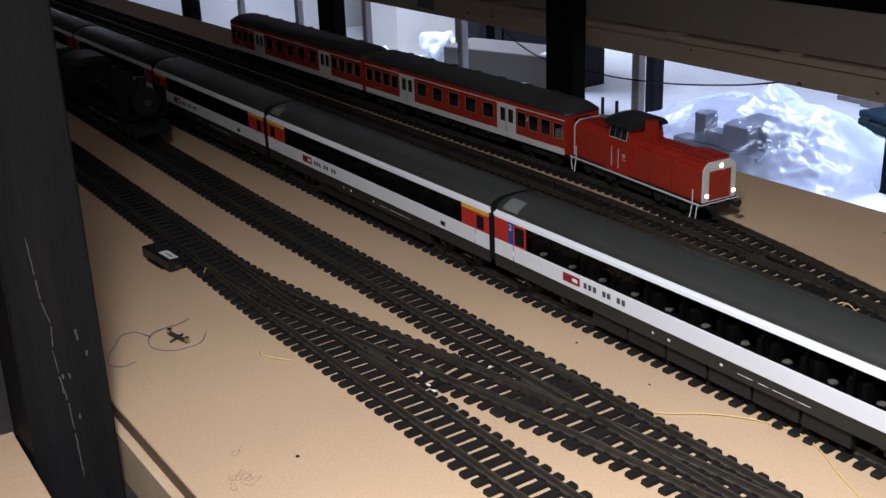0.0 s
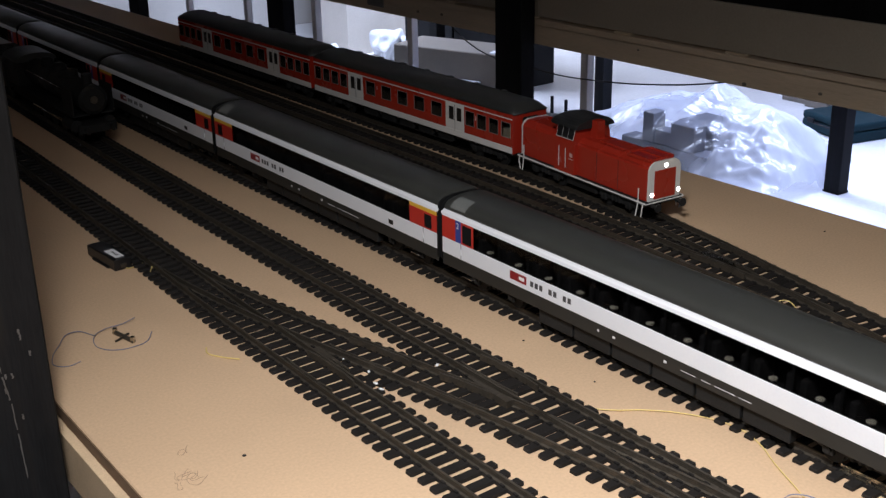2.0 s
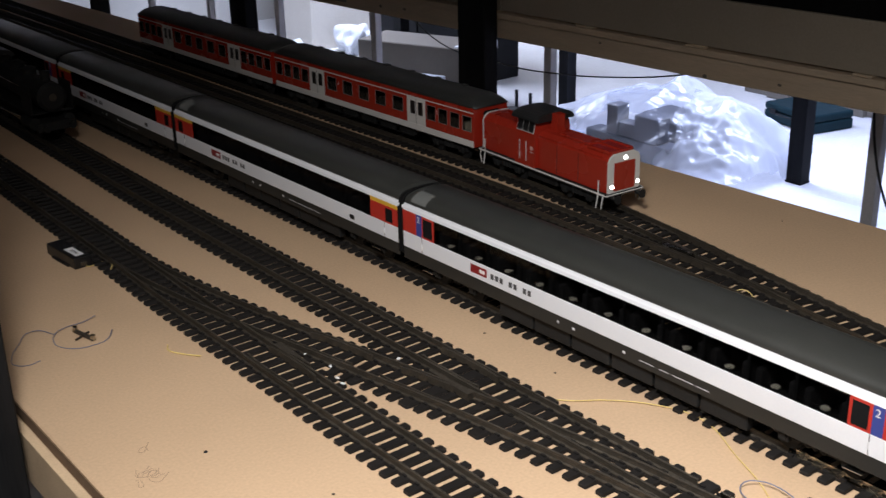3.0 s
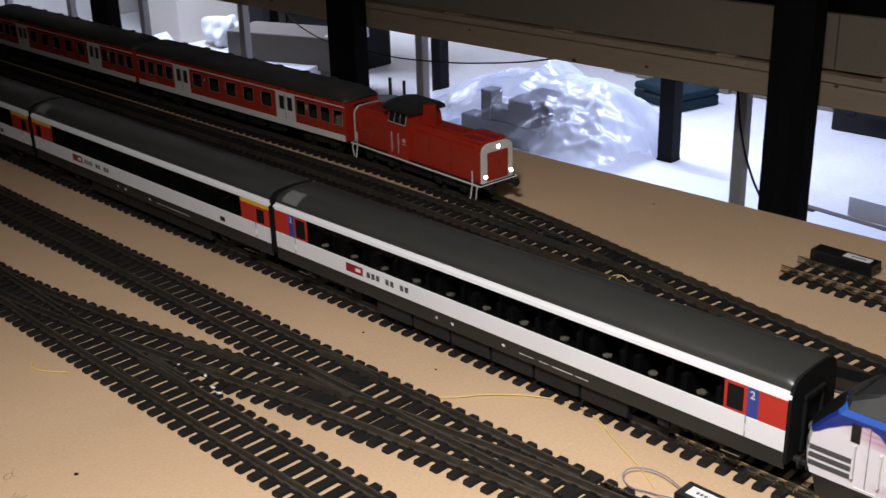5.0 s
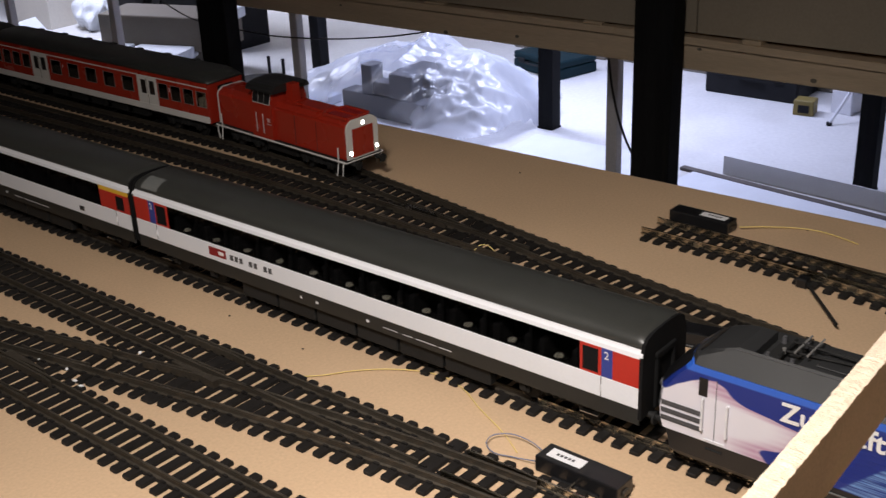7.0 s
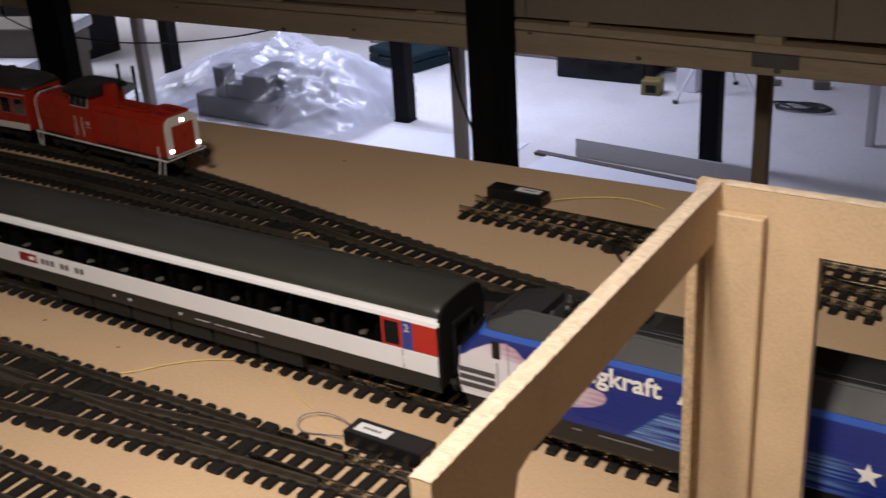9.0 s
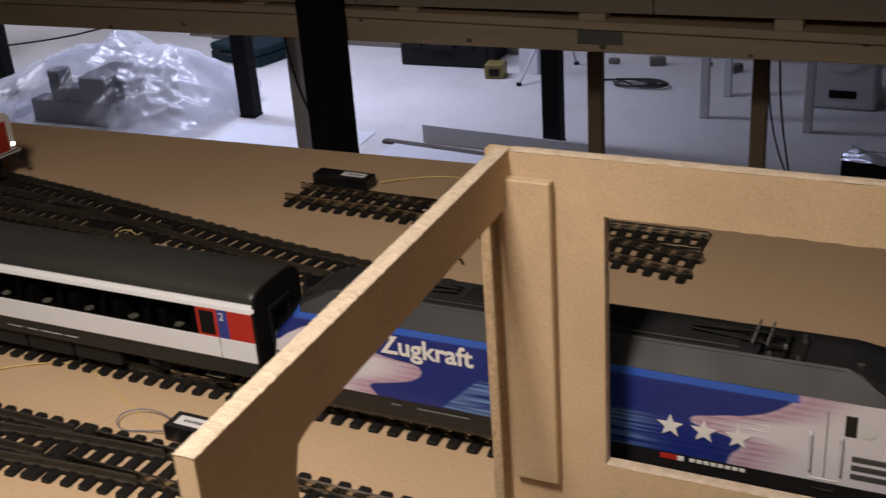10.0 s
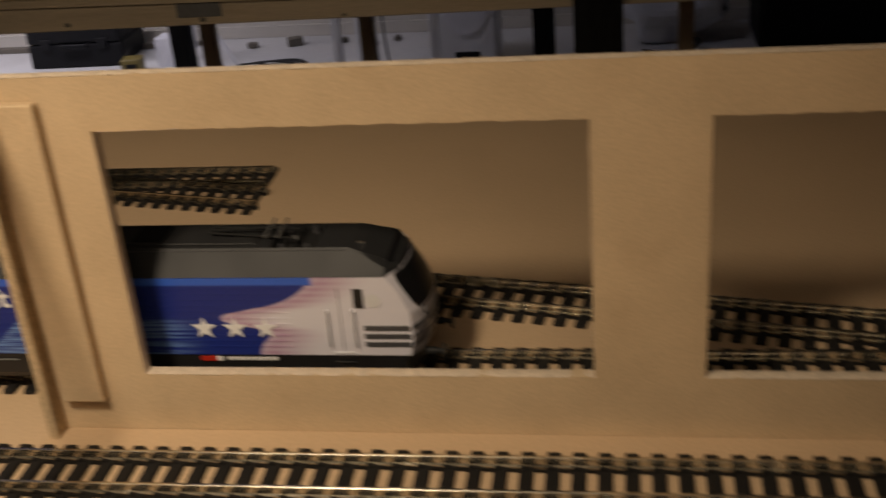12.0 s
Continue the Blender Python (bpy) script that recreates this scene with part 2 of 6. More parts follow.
def box(bm, x0, x1, y0, y1, z0, z1, bevel=0.0, seg=1):
    r = bmesh.ops.create_cube(bm, size=1.0, matrix=Matrix.LocRotScale(((x0 + x1) / 2, (y0 + y1) / 2, (z0 + z1) / 2), None, (abs(x1 - x0), abs(y1 - y0), abs(z1 - z0))))
    if bevel:
        es = list({e for v in r["verts"] for e in v.link_edges})
        bmesh.ops.bevel(bm, geom=es, offset=bevel, segments=seg, affect="EDGES", profile=0.5)
    return bm


def boxed(x0, x1, y0, y1, z0, z1, bevel=0.0, seg=1):
    return box(bmesh.new(), x0, x1, y0, y1, z0, z1, bevel, seg)


def rod(bm, a, b, r, r2=None, n=10):
    a, b = Vector(a), Vector(b)
    d = b - a
    m = Matrix.Translation((a + b) / 2) @ d.to_track_quat("Z", "Y").to_matrix().to_4x4()
    bmesh.ops.create_cone(bm, cap_ends=True, segments=n, radius1=r, radius2=r if r2 is None else r2, depth=d.length, matrix=m)
    return bm


def rods(pairs, r, n=8):
    bm = bmesh.new()
    for a, b in pairs:
        rod(bm, a, b, r, None, n)
    return bm


def loft(sections, closed=True, caps=True):
    """Skin between rings of points (same count each)."""
    bm = bmesh.new()
    rings = [[bm.verts.new(p) for p in s] for s in sections]
    k = len(rings[0])
    for a, b in zip(rings, rings[1:]):
        for i in range(k if closed else k - 1):
            j = (i + 1) % k
            bm.faces.new((a[i], a[j], b[j], b[i]))
    if caps and closed:
        bm.faces.new(list(reversed(rings[0])))
        bm.faces.new(rings[-1])
    bmesh.ops.recalc_face_normals(bm, faces=bm.faces)
    return bm


def prism(outline, axis, a, b):
    """An outline of 2D points pushed along an axis from a to b."""
    def put(u, v, w):
        return {"x": (w, u, v), "y": (u, w, v), "z": (u, v, w)}[axis]
    return loft([[put(u, v, a) for u, v in outline], [put(u, v, b) for u, v in outline]])


def wire(name, pts, r, mat, label, category="cable", parent=None):
    c = bpy.data.curves.new(name, "CURVE")
    c.dimensions, c.bevel_depth, c.bevel_resolution, c.resolution_u = "3D", r, 2, 8
    s = c.splines.new("BEZIER")
    s.bezier_points.add(len(pts) - 1)
    for bp, p in zip(s.bezier_points, pts):
        bp.co = p
        bp.handle_left_type = bp.handle_right_type = "AUTO"
    tmp = new(name, c)
    me = bpy.data.meshes.new_from_object(tmp.evaluated_get(bpy.context.evaluated_depsgraph_get()))
    bpy.data.objects.remove(tmp)
    me.materials.clear()
    me.materials.append(M[mat])
    ob = new(name, me)
    if parent is not None:
        ob.parent = parent
        return ob
    return tagged(ob, label, category)


def text_mesh(body, size, mat, parent, name="lettering", depth=0.0002, m=None, bold=0.0):
    c = bpy.data.curves.new(name, "FONT")
    c.body, c.size, c.extrude, c.align_x, c.offset, c.space_word = body, size, depth, "LEFT", bold, 2.2
    tmp = new(name, c)
    me = bpy.data.meshes.new_from_object(tmp.evaluated_get(bpy.context.evaluated_depsgraph_get()))
    bpy.data.objects.remove(tmp)
    me.materials.clear()
    me.materials.append(M[mat])
    ob = new(name, me)
    ob.parent = parent
    ob.matrix_basis = m
    return ob


# lettering on a side that faces -x reads towards -y
FACE_LEFT = Matrix(((0, 0, -1, 0), (-1, 0, 0, 0), (0, 1, 0, 0), (0, 0, 0, 1)))

# ---------------------------------------------------------------- the room
FLOOR = -1.27
EAST = 6.62
tagged(link("floor", boxed(-2.6, EAST + 0.1, -3.1, 9.6, FLOOR - 0.12, FLOOR), "floor"), "pale bare screed floor with dust and stains", "floor", kind="structure")
tagged(link("wall_east", boxed(EAST, EAST + 0.15, -3.1, 9.6, FLOOR + 0.001, 1.9), "plaster"), "pale unpainted plaster wall", "wall", kind="structure")
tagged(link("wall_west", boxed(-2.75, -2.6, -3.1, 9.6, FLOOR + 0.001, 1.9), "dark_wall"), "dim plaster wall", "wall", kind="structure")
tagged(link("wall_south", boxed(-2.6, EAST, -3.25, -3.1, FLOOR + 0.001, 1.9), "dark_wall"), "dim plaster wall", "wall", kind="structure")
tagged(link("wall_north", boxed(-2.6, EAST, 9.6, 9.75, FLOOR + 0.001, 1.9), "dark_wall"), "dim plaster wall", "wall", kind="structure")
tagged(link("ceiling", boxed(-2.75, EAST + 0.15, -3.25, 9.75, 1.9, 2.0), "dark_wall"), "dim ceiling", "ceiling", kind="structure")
tagged(link("wall_pier", boxed(5.02, EAST - 0.001, 8.02, 8.55, FLOOR + 0.001, 1.899, 0.003), "plaster"), "white plastered wall pier", "wall", kind="structure")
bm = bmesh.new()
box(bm, EAST - 0.02, EAST - 0.001, -2.0, 8.01, FLOOR + 0.002, FLOOR + 0.07)
tagged(link("baseboard", bm, "plaster"), "pale skirting strip along the wall", "baseboard", kind="structure")

# ---------------------------------------------------------------- the layout table
LEFT, RIGHT = 0.40, 1.70


def right_edge(y):
    return 1.687 - 0.027 * y


def left_edge(y):
    return 0.3502 + 0.0093 * y


bm = prism([(left_edge(-2.4), -2.4), (right_edge(-2.4), -2.4), (right_edge(6.5), 6.5), (left_edge(6.5), 6.5)], "z", -0.018, 0.0)
bmesh.ops.bevel(bm, geom=bm.edges[:], offset=0.0015, segments=1, affect="EDGES")
table = tagged(new("layout_table"), "beige board table carrying the model railway tracks", "table")
part("tabletop", bm, "board", table)


def along_edge(u0, u1, z0, z1):
    a, b = left_edge(-2.4), left_edge(6.5)
    return prism([(a + u0, -2.4), (a + u1, -2.4), (b + u1, 6.5), (b + u0, 6.5)], "z", z0, z1)


part("edge_band", along_edge(-0.0018, -0.0002, -0.0178, -0.0012), "edge_brown", table, "dark brown raw board edge")
part("side_rail", along_edge(-0.0130, -0.0005, -0.085, -0.0195), "fibre", table, "pale board strip below the table edge")
for i, y in enumerate((-2.2, -0.7, 0.8, 2.3, 3.8, 5.3)):
    part("crossbeam", boxed(LEFT + 0.02, RIGHT - 0.30, y, y + 0.045, -0.09, -0.0185), "pine", table)
    for x in (LEFT + 0.05, RIGHT - 0.36):
        part("leg", boxed(x, x + 0.045, y, y + 0.045, FLOOR, -0.0905, 0.003), "pine", table)

# side table and the tall steel column beside it
side = tagged(new("side_table"), "beige board of a neighbouring layout table", "table")
bm = prism([(-0.9, -2.4), (0.105, -2.4), (0.2325, 1.06), (0.2405, 1.285), (-0.9, 1.285)], "z", -0.019, -0.001)
part("tabletop", bm, "board", side)
for x, y in ((-0.8, -2.2), (0.0, -2.2), (-0.8, 1.08), (0.12, 1.08)):
    part("leg", boxed(x, x + 0.05, y, y + 0.05, FLOOR, -0.0195, 0.003), "pine", side)


def box_column(x0, x1, y0, y1, label, top=1.898):
    t = tagged(new("steel_column"), label, "column", "black steel columns")
    part("shaft", boxed(x0, x1, y0, y1, FLOOR + 0.012, top, 0.003), "steel_black", t)
    part("foot_plate", boxed(x0 - 0.003, x1 + 0.003, y0 - 0.003, y1 + 0.003, FLOOR, FLOOR + 0.0115, 0.002), "steel_black", t)
    return t


near_column = box_column(0.243, 0.338, 1.20, 1.29, "tall black steel column with scuffed paint beside the table edge")
rnd = random.Random(17)


def scuff(pts, width):
    left = [(x - width * rnd.uniform(0.2, 0.7), z) for x, z in pts]
    right = [(x + width * rnd.uniform(0.2, 0.7), z) for x, z in reversed(pts)]
    part("scuff", prism(left + right, "y", 1.1994, 1.2002), "scuff", near_column, "pale scuff in the black paint")


trail = [(0.2733, 0.261), (0.2766, 0.211), (0.2783, 0.185), (0.2851, 0.1545), (0.2822, 0.126), (0.2844, 0.092), (0.2895, 0.057), (0.2914, 0.018), (0.2938, -0.050)]
for (x0, z0), (x1, z1) in zip(trail, trail[1:]):
    k = 7
    scuff([(x0 + (x1 - x0) * i / k + rnd.uniform(-0.0004, 0.0004), z0 + (z1 - z0) * i / k) for i in range(k)], rnd.uniform(0.0009, 0.0017))
for x, z in ((0.310, 0.137), (0.3108, 0.130), (0.2956, 0.087), (0.288, 0.088), (0.300, 0.034), (0.318, 0.108), (0.286, 0.071)):
    scuff([(x + rnd.uniform(-0.0006, 0.0006), z + 0.0016 * i) for i in range(5)], 0.0022)
for x0, x1, y0, y1 in ((2.565, 2.629, 6.309, 6.44), (2.612, 2.676, 4.722, 4.871), (2.661, 2.725, 3.095, 3.243), (2.713, 2.777, 1.383, 1.5), (2.766, 2.829, -0.369, -0.252)):
    box_column(x0, x1, y0, y1, "thick black steel column in front of the far shelf deck")
for y0, y1 in ((6.80, 6.89), (5.065, 5.145), (3.327, 3.42), (1.595, 1.683), (-0.078, 0.015), (-1.75, -1.66)):
    box_column(5.02, 5.10, y0, y1, "slim black steel column standing on the pale floor")

# ---------------------------------------------------------------- the second deck
deck = tagged(new("shelf_deck"), "second layout deck with pine edge beam and beige fascia", "shelf")
# the deck runs at a slight angle to the tracks
ALONG = Matrix.Translation((2.82, 0.6, 0)) @ Matrix.Rotation(math.atan(0.03), 4, "Z") @ Matrix.Translation((-2.82, -0.6, 0))


def deck_part(name, bm, mat, label=""):
    bm.transform(ALONG)
    return part(name, bm, mat, deck, label)


deck_part("edge_beam", boxed(2.82, 2.866, -3.05, 8.6, -0.147, -0.0755, 0.002), "pine", "knotty pine edge beam")
def sag(y):
    """The lower board drops towards one end."""
    return 0.014 * min(max(1.5 - y, 0.0), 2.1)


deck_part("deck_board", loft([[(2.807, y, -0.0750 - sag(y)), (4.278, y, -0.0750 - sag(y)), (4.278, y, -0.0550 - sag(y)), (2.807, y, -0.0550 - sag(y))] for y in (-3.05, -0.60, 1.50, 1.60)]), "pine")
deck_part("deck_strip", boxed(2.807, 2.878, 1.602, 8.6, -0.0750, -0.0550, 0.001), "pine")
deck_part("back_beam", boxed(4.28, 4.326, -3.05, 8.6, -0.1105, -0.0485, 0.002), "pine")
rnd = random.Random(5)
y = -2.9
while y < 8.5:
    w = rnd.uniform(0.05, 0.08)
    deck_part("spacer_block", boxed(2.812, 2.87, y, y + w, -0.0545 - sag(y), -0.0480, 0.001), "pine")
    y += rnd.uniform(0.44, 0.56)
for a, b in ((-3.05, -1.30), (-1.296, 0.55), (0.554, 1.36), (1.364, 3.10), (3.104, 4.95), (4.954, 6.8), (6.804, 8.6)):
    deck_part("fascia", boxed(2.822, 2.836, a, b, -0.0475, 0.095, 0.0012), "fascia", "beige fascia board")
deck_part("upper_deck_board", boxed(2.838, 4.35, -3.05, 8.6, -0.0475, -0.0315, 0.001), "fibre")
rnd = random.Random(21)
for i in range(24):
    y = -2.6 + i * 0.41 + rnd.uniform(-0.2, 0.2)
    z, r = rnd.uniform(-0.140, -0.085), rnd.uniform(0.003, 0.007)
    bm = bmesh.new()
    bmesh.ops.create_cone(bm, cap_ends=True, segments=12, radius1=r, radius2=r * 0.8, depth=0.003, matrix=Matrix.Translation((2.8195, y, z)) @ Matrix.Diagonal((1, 1.5, 1, 1)) @ Matrix.Rotation(-math.pi / 2, 4, "Y"))
    deck_part("knot", bm, "carton", "dark knot in the pine")
for y in (0.685, -1.2, 4.1):
    deck_part("joint_plate", boxed(2.8165, 2.8195, y - 0.058, y + 0.058, -0.126, -0.086, 0.0005), "joint_plate", "dull grey metal joint plate")
deck_part("rear_panel", boxed(3.45, 3.47, -3.05, 8.6, -0.031, 1.35, 0.001), "steel_black", "dark panel behind the fascia")
for y, mat in ((7.4, "leg_grey"), (6.55, "leg_grey"), (5.72, "leg_grey"), (4.78, "leg_grey"), (3.505, "leg_grey"), (1.955, "leg_grey"), (0.88, "leg_wood"), (0.385, "leg_wood"), (-0.55, "leg_wood"), (-1.5, "leg_wood")):
    part("leg", boxed(3.36, 3.40, y - 0.022, y + 0.022, FLOOR, -0.0755 if y < 1.6 else -0.0480, 0.003), mat, deck)

# ---------------------------------------------------------------- fibreboard tunnel frame
frame_ob = tagged(new("tunnel_frame"), "unpainted fibreboard tunnel frame with rough sawn windows", "frame")
PX0, PX1 = 0.891, 0.903
NEAR_END, FAR_END = 0.163, -1.55


def side_panel(windows):
    """Wall panel with sawn, slightly uneven openings, in the plane x."""
    rnd = random.Random(7)
    bm = bmesh.new()
    ys = [NEAR_END]
    for a, b in windows:
        ys += [a, b]
    ys.append(FAR_END)
    top, bot, w0, w1 = 0.340, 0.0004, 0.060, 0.293

    def inside(y):
        return any(b + 0.006 < y < a - 0.006 for a, b in windows)

    def slab(y0, y1, z0, z1, wob_top=0.0, wob_bot=0.0):
        n = max(1, int(abs(y1 - y0) / 0.008))
        ring = []
        for i in range(n + 1):
            y = y0 + (y1 - y0) * i / n
            ring.append((y, z1 + (rnd.uniform(-1, 1) * wob_top if 0 < i < n and (z1 > 0.3 or inside(y)) else 0)))
        for i in range(n, -1, -1):
            y = y0 + (y1 - y0) * i / n
            ring.append((y, z0 + (rnd.uniform(-1, 1) * wob_bot if 0 < i < n and inside(y) else 0)))
        a = [bm.verts.new((PX0, u, v)) for u, v in ring]
        b = [bm.verts.new((PX1, u, v)) for u, v in ring]
        k = len(ring)
        for i in range(n):
            bm.faces.new((a[i], a[i + 1], a[k - 2 - i], a[k - 1 - i]))
            bm.faces.new((b[i + 1], b[i], b[k - 1 - i], b[k - 2 - i]))
        for i in range(k):
            j = (i + 1) % k
            bm.faces.new((a[j], a[i], b[i], b[j]))
    slab(NEAR_END, FAR_END, w1, top, 0.0006, 0.0006)
    slab(NEAR_END, FAR_END, bot, w0, 0.0009, 0.0)
    for i in range(0, len(ys), 2):
        slab(ys[i], ys[i + 1], w0, w1)
    bmesh.ops.recalc_face_normals(bm, faces=bm.faces)
    return bm


part("side_panel", side_panel([(0.065, -0.336), (-0.428, -0.83), (-0.93, -1.40)]), "fibre", frame_ob)
rnd = random.Random(9)
for a, b in ((0.065, -0.336), (-0.428, -0.83), (-0.93, -1.40)):
    k = int((a - b) / 0.008)
    rows_ = []
    for i in range(k + 1):
        y = a + (b - a) * i / k
        h = rnd.uniform(0.0004, 0.0014)
        rows_.append([(PX0 + rnd.uniform(-0.0006, 0.0004), y, 0.0602), (0.895, y, 0.0602 + h), (0.900, y, 0.0602 + h * 0.7), (PX1 + 0.0003, y, 0.0602)])
    part("sawn_sill", loft(rows_, closed=False), "fibre_edge", frame_ob, "pale sawn lower edge of an opening")
    for y, sgn in ((a, -1), (b, 1)):
        rows_ = []
        for i in range(30):
            z = 0.061 + (0.292 - 0.061) * i / 29
            h = rnd.uniform(0.0002, 0.0012) * sgn
            rows_.append([(PX0 + rnd.uniform(-0.0005, 0.0004), y + sgn * 0.0001, z), (0.895, y + h, z), (0.900, y + h * 0.7, z), (PX1 + 0.0003, y + sgn * 0.0001, z)])
        part("sawn_jamb", loft(rows_, closed=False), "fibre_edge", frame_ob, "pale sawn side edge of an opening")
part("batten", boxed(0.880, 0.8905, 0.1055, 0.146, 0.036, 0.3205, 0.0012), "fibre", frame_ob, "upright fibreboard batten")
part("end_strip", boxed(0.872, 0.8905, 0.1535, 0.1625, 0.0, 0.290, 0.0008), "fibre_fuzzy", frame_ob, "strip with a fuzzy sawn edge")
# cross panel over the two near tracks
outline = [(0.457, 0.0), (0.540, 0.0), (0.5405, 0.276), (0.546, 0.292), (0.560, 0.2955), (0.8905, 0.296), (0.8905, 0.3415), (0.457, 0.3425)]


def skew(bm):
    """The cross panel stands a little out of square to the side panel."""
    for v in bm.verts:
        v.co.y -= 0.012 * (0.8905 - v.co.x) / 0.4335
    return bm


part("cross_panel", skew(prism(outline, "y", 0.143, 0.155)), "fibre", frame_ob)
n = 170
rnd = random.Random(3)
rows_ = []
for i in range(n + 1):
    x = 0.4565 + (0.894 - 0.4565) * i / n
    z = 0.3427 + (0.3417 - 0.3427) * i / n
    e0, e1, h = rnd.uniform(-0.0004, 0.0003), rnd.uniform(-0.0003, 0.0004), rnd.uniform(0.0003, 0.0010)
    rows_.append([(x, 0.1428 + e0, z), (x, 0.1465, z + h), (x, 0.1515, z + h * 0.8), (x, 0.1552 + e1, z)])
part("sawn_top_edge", skew(loft(rows_, closed=False)), "fibre_edge", frame_ob, "pale fuzzy sawn edge")
rows_ = []
for i in range(160):
    y = 0.142 - i * 0.0105
    e, h = rnd.uniform(-0.0005, 0.0003), rnd.uniform(0.0003, 0.0011)
    rows_.append([(PX0 + e, y, 0.3402), (0.895, y, 0.3402 + h), (0.9, y, 0.3402 + h * 0.8), (PX1 + 0.0004, y, 0.3402)])
part("sawn_top_edge", loft(rows_, closed=False), "fibre_edge", frame_ob, "pale fuzzy sawn edge")

# ---------------------------------------------------------------- tracks
PITCH, TIE, TIE_W, TIE_H = 0.0218, 0.086, 0.0126, 0.0042
GAUGE, RAIL_TOP = 0.045, 0.0140


def line(points):
    """A smooth centre line x(y) from a few (y, x) pairs."""
    pts = sorted(points)
    ys, xs = np.array([p[0] for p in pts]), np.array([p[1] for p in pts])
    grid = np.arange(ys[0], ys[-1] + 1e-6, 0.01)
    v = np.interp(grid, ys, xs)
    ker = np.hanning(25)
    ker /= ker.sum()
    pad = np.concatenate([np.full(12, v[0]) + (v[1] - v[0]) * np.arange(-12, 0), v, np.full(12, v[-1]) + (v[-1] - v[-2]) * np.arange(1, 13)])
    return grid, np.convolve(pad, ker, "valid")


LINES = {
    "one": line([(-2.3, 0.645), (1.0, 0.645), (1.4, 0.648), (1.7, 0.657), (2.2, 0.667), (6.4, 0.73)]),
    "cross": line([(0.42, 0.8125), (0.54, 0.8085), (0.60, 0.804), (0.66, 0.798), (0.72, 0.791), (0.77, 0.7835), (0.82, 0.777), (0.87, 0.769), (0.92, 0.761), (0.97, 0.752), (1.10, 0.727), (1.24, 0.700), (1.35, 0.681), (1.47, 0.665), (1.58, 0.655), (1.70, 0.655)]),
    "two": line([(-2.3, 0.820), (-0.5, 0.819), (0.3, 0.816), (0.8, 0.814), (1.1, 0.814), (1.4, 0.819), (1.9, 0.822), (2.3, 0.830), (6.4, 0.92)]),
    "three": line([(-2.3, 0.987), (1.4, 0.987), (2.0, 0.987), (6.4, 0.987)]),
    "four": line([(0.50, 1.252), (0.62, 1.263), (0.78, 1.272), (0.90, 1.278), (1.0, 1.283), (1.1, 1.289), (1.2, 1.294), (1.4, 1.303), (1.6, 1.306), (1.9, 1.304), (2.2, 1.301), (6.4, 1.275)]),
    "five": line([(-2.3, 0.991), (-1.2, 0.999), (-0.85, 1.022), (-0.6, 1.065), (-0.324, 1.115), (-0.2, 1.136), (0.1, 1.188), (0.3, 1.222), (0.5, 1.252), (0.66, 1.274), (0.74, 1.289), (0.84, 1.308), (0.92, 1.323), (1.0, 1.338), (1.08, 1.355), (1.18, 1.370), (1.25, 1.381), (1.33, 1.393), (1.42, 1.402), (1.55, 1.407), (1.75, 1.405), (2.0, 1.401), (6.4, 1.374)]),
    "loose": line([(0.105, 1.464), (0.40, 1.4645), (0.755, 1.4735)]),
    "branch": line([(0.10, 1.3955), (0.20, 1.4125), (0.30, 1.433), (0.40, 1.450), (0.50, 1.462), (0.60, 1.4695)]),
}


def at(key, y):
    return float(np.interp(y, *LINES[key]))


def slope(key, y):
    return (at(key, y + 0.01) - at(key, y - 0.01)) / 0.02


def rail_mesh(key, side, y0, y1):
    ys = np.arange(y0, y1 + 1e-6, 0.03)
    prof = [(-0.0030, 0.0044), (-0.0030, 0.0053), (-0.0008, 0.0064), (-0.0008, 0.0106), (-0.0015, 0.0118), (-0.0015, 0.0137), (-0.0011, RAIL_TOP), (0.0011, RAIL_TOP), (0.0015, 0.0137), (0.0015, 0.0118), (0.0008, 0.0106), (0.0008, 0.0064), (0.0030, 0.0053), (0.0030, 0.0044)]
    secs = []
    for y in ys:
        c, s = at(key, y), slope(key, y)
        q = 1 / math.hypot(1, s)
        cx, cy = c + side * GAUGE / 2 * q, y - side * GAUGE / 2 * s * q
        secs.append([(cx + u * q, cy - u * s * q, v) for u, v in prof])
    return loft(secs)


def tie_mesh():
    """Sleeper one unit long, with chamfered ends and a moulded top."""
    h, w = TIE_H, TIE_W / 2
    bm = loft([[(x, -w * f, 0.0), (x, w * f, 0.0), (x, w * f * 0.86, z), (x, -w * f * 0.86, z)] for x, f, z in ((-0.5, 0.74, h * 0.80), (-0.488, 0.94, h * 0.95), (-0.470, 1.0, h), (0.470, 1.0, h), (0.488, 0.94, h * 0.95), (0.5, 0.74, h * 0.80))])
    me = bpy.data.meshes.new("sleeper")
    bm.normal_update()
    bm.to_mesh(me)
    bm.free()
    me.materials.append(M["sleeper"])
    return me


JOINTS = (0.62, 0.85, 0.965)
SLEEPER = tie_mesh()
TRACKS = {}
for key, label in (("one", "straight model track with dark sleepers on the beige board"), ("cross", "curved crossover track between two parallel tracks"), ("two", "model track with dark sleepers and a turnout"),
                   ("three", "model track under the white and black coaches"), ("four", "model track with dark sleepers beside the coaches"), ("five", "model track curving into a turnout"), ("loose", "short loose turnout with brass rails")):
    TRACKS[key] = tagged(new("railway_track"), label, "track", "tracks on the table")
SPAN = {"one": (-2.2, 5.6), "cross": (0.50, 1.66), "two": (-2.2, 5.6), "three": (-2.2, 5.6), "four": (0.84, 5.6), "five": (-1.15, 5.6), "loose": (0.112, 0.75), "branch": (0.106, 0.56)}
TRACKS["branch"] = TRACKS["loose"]
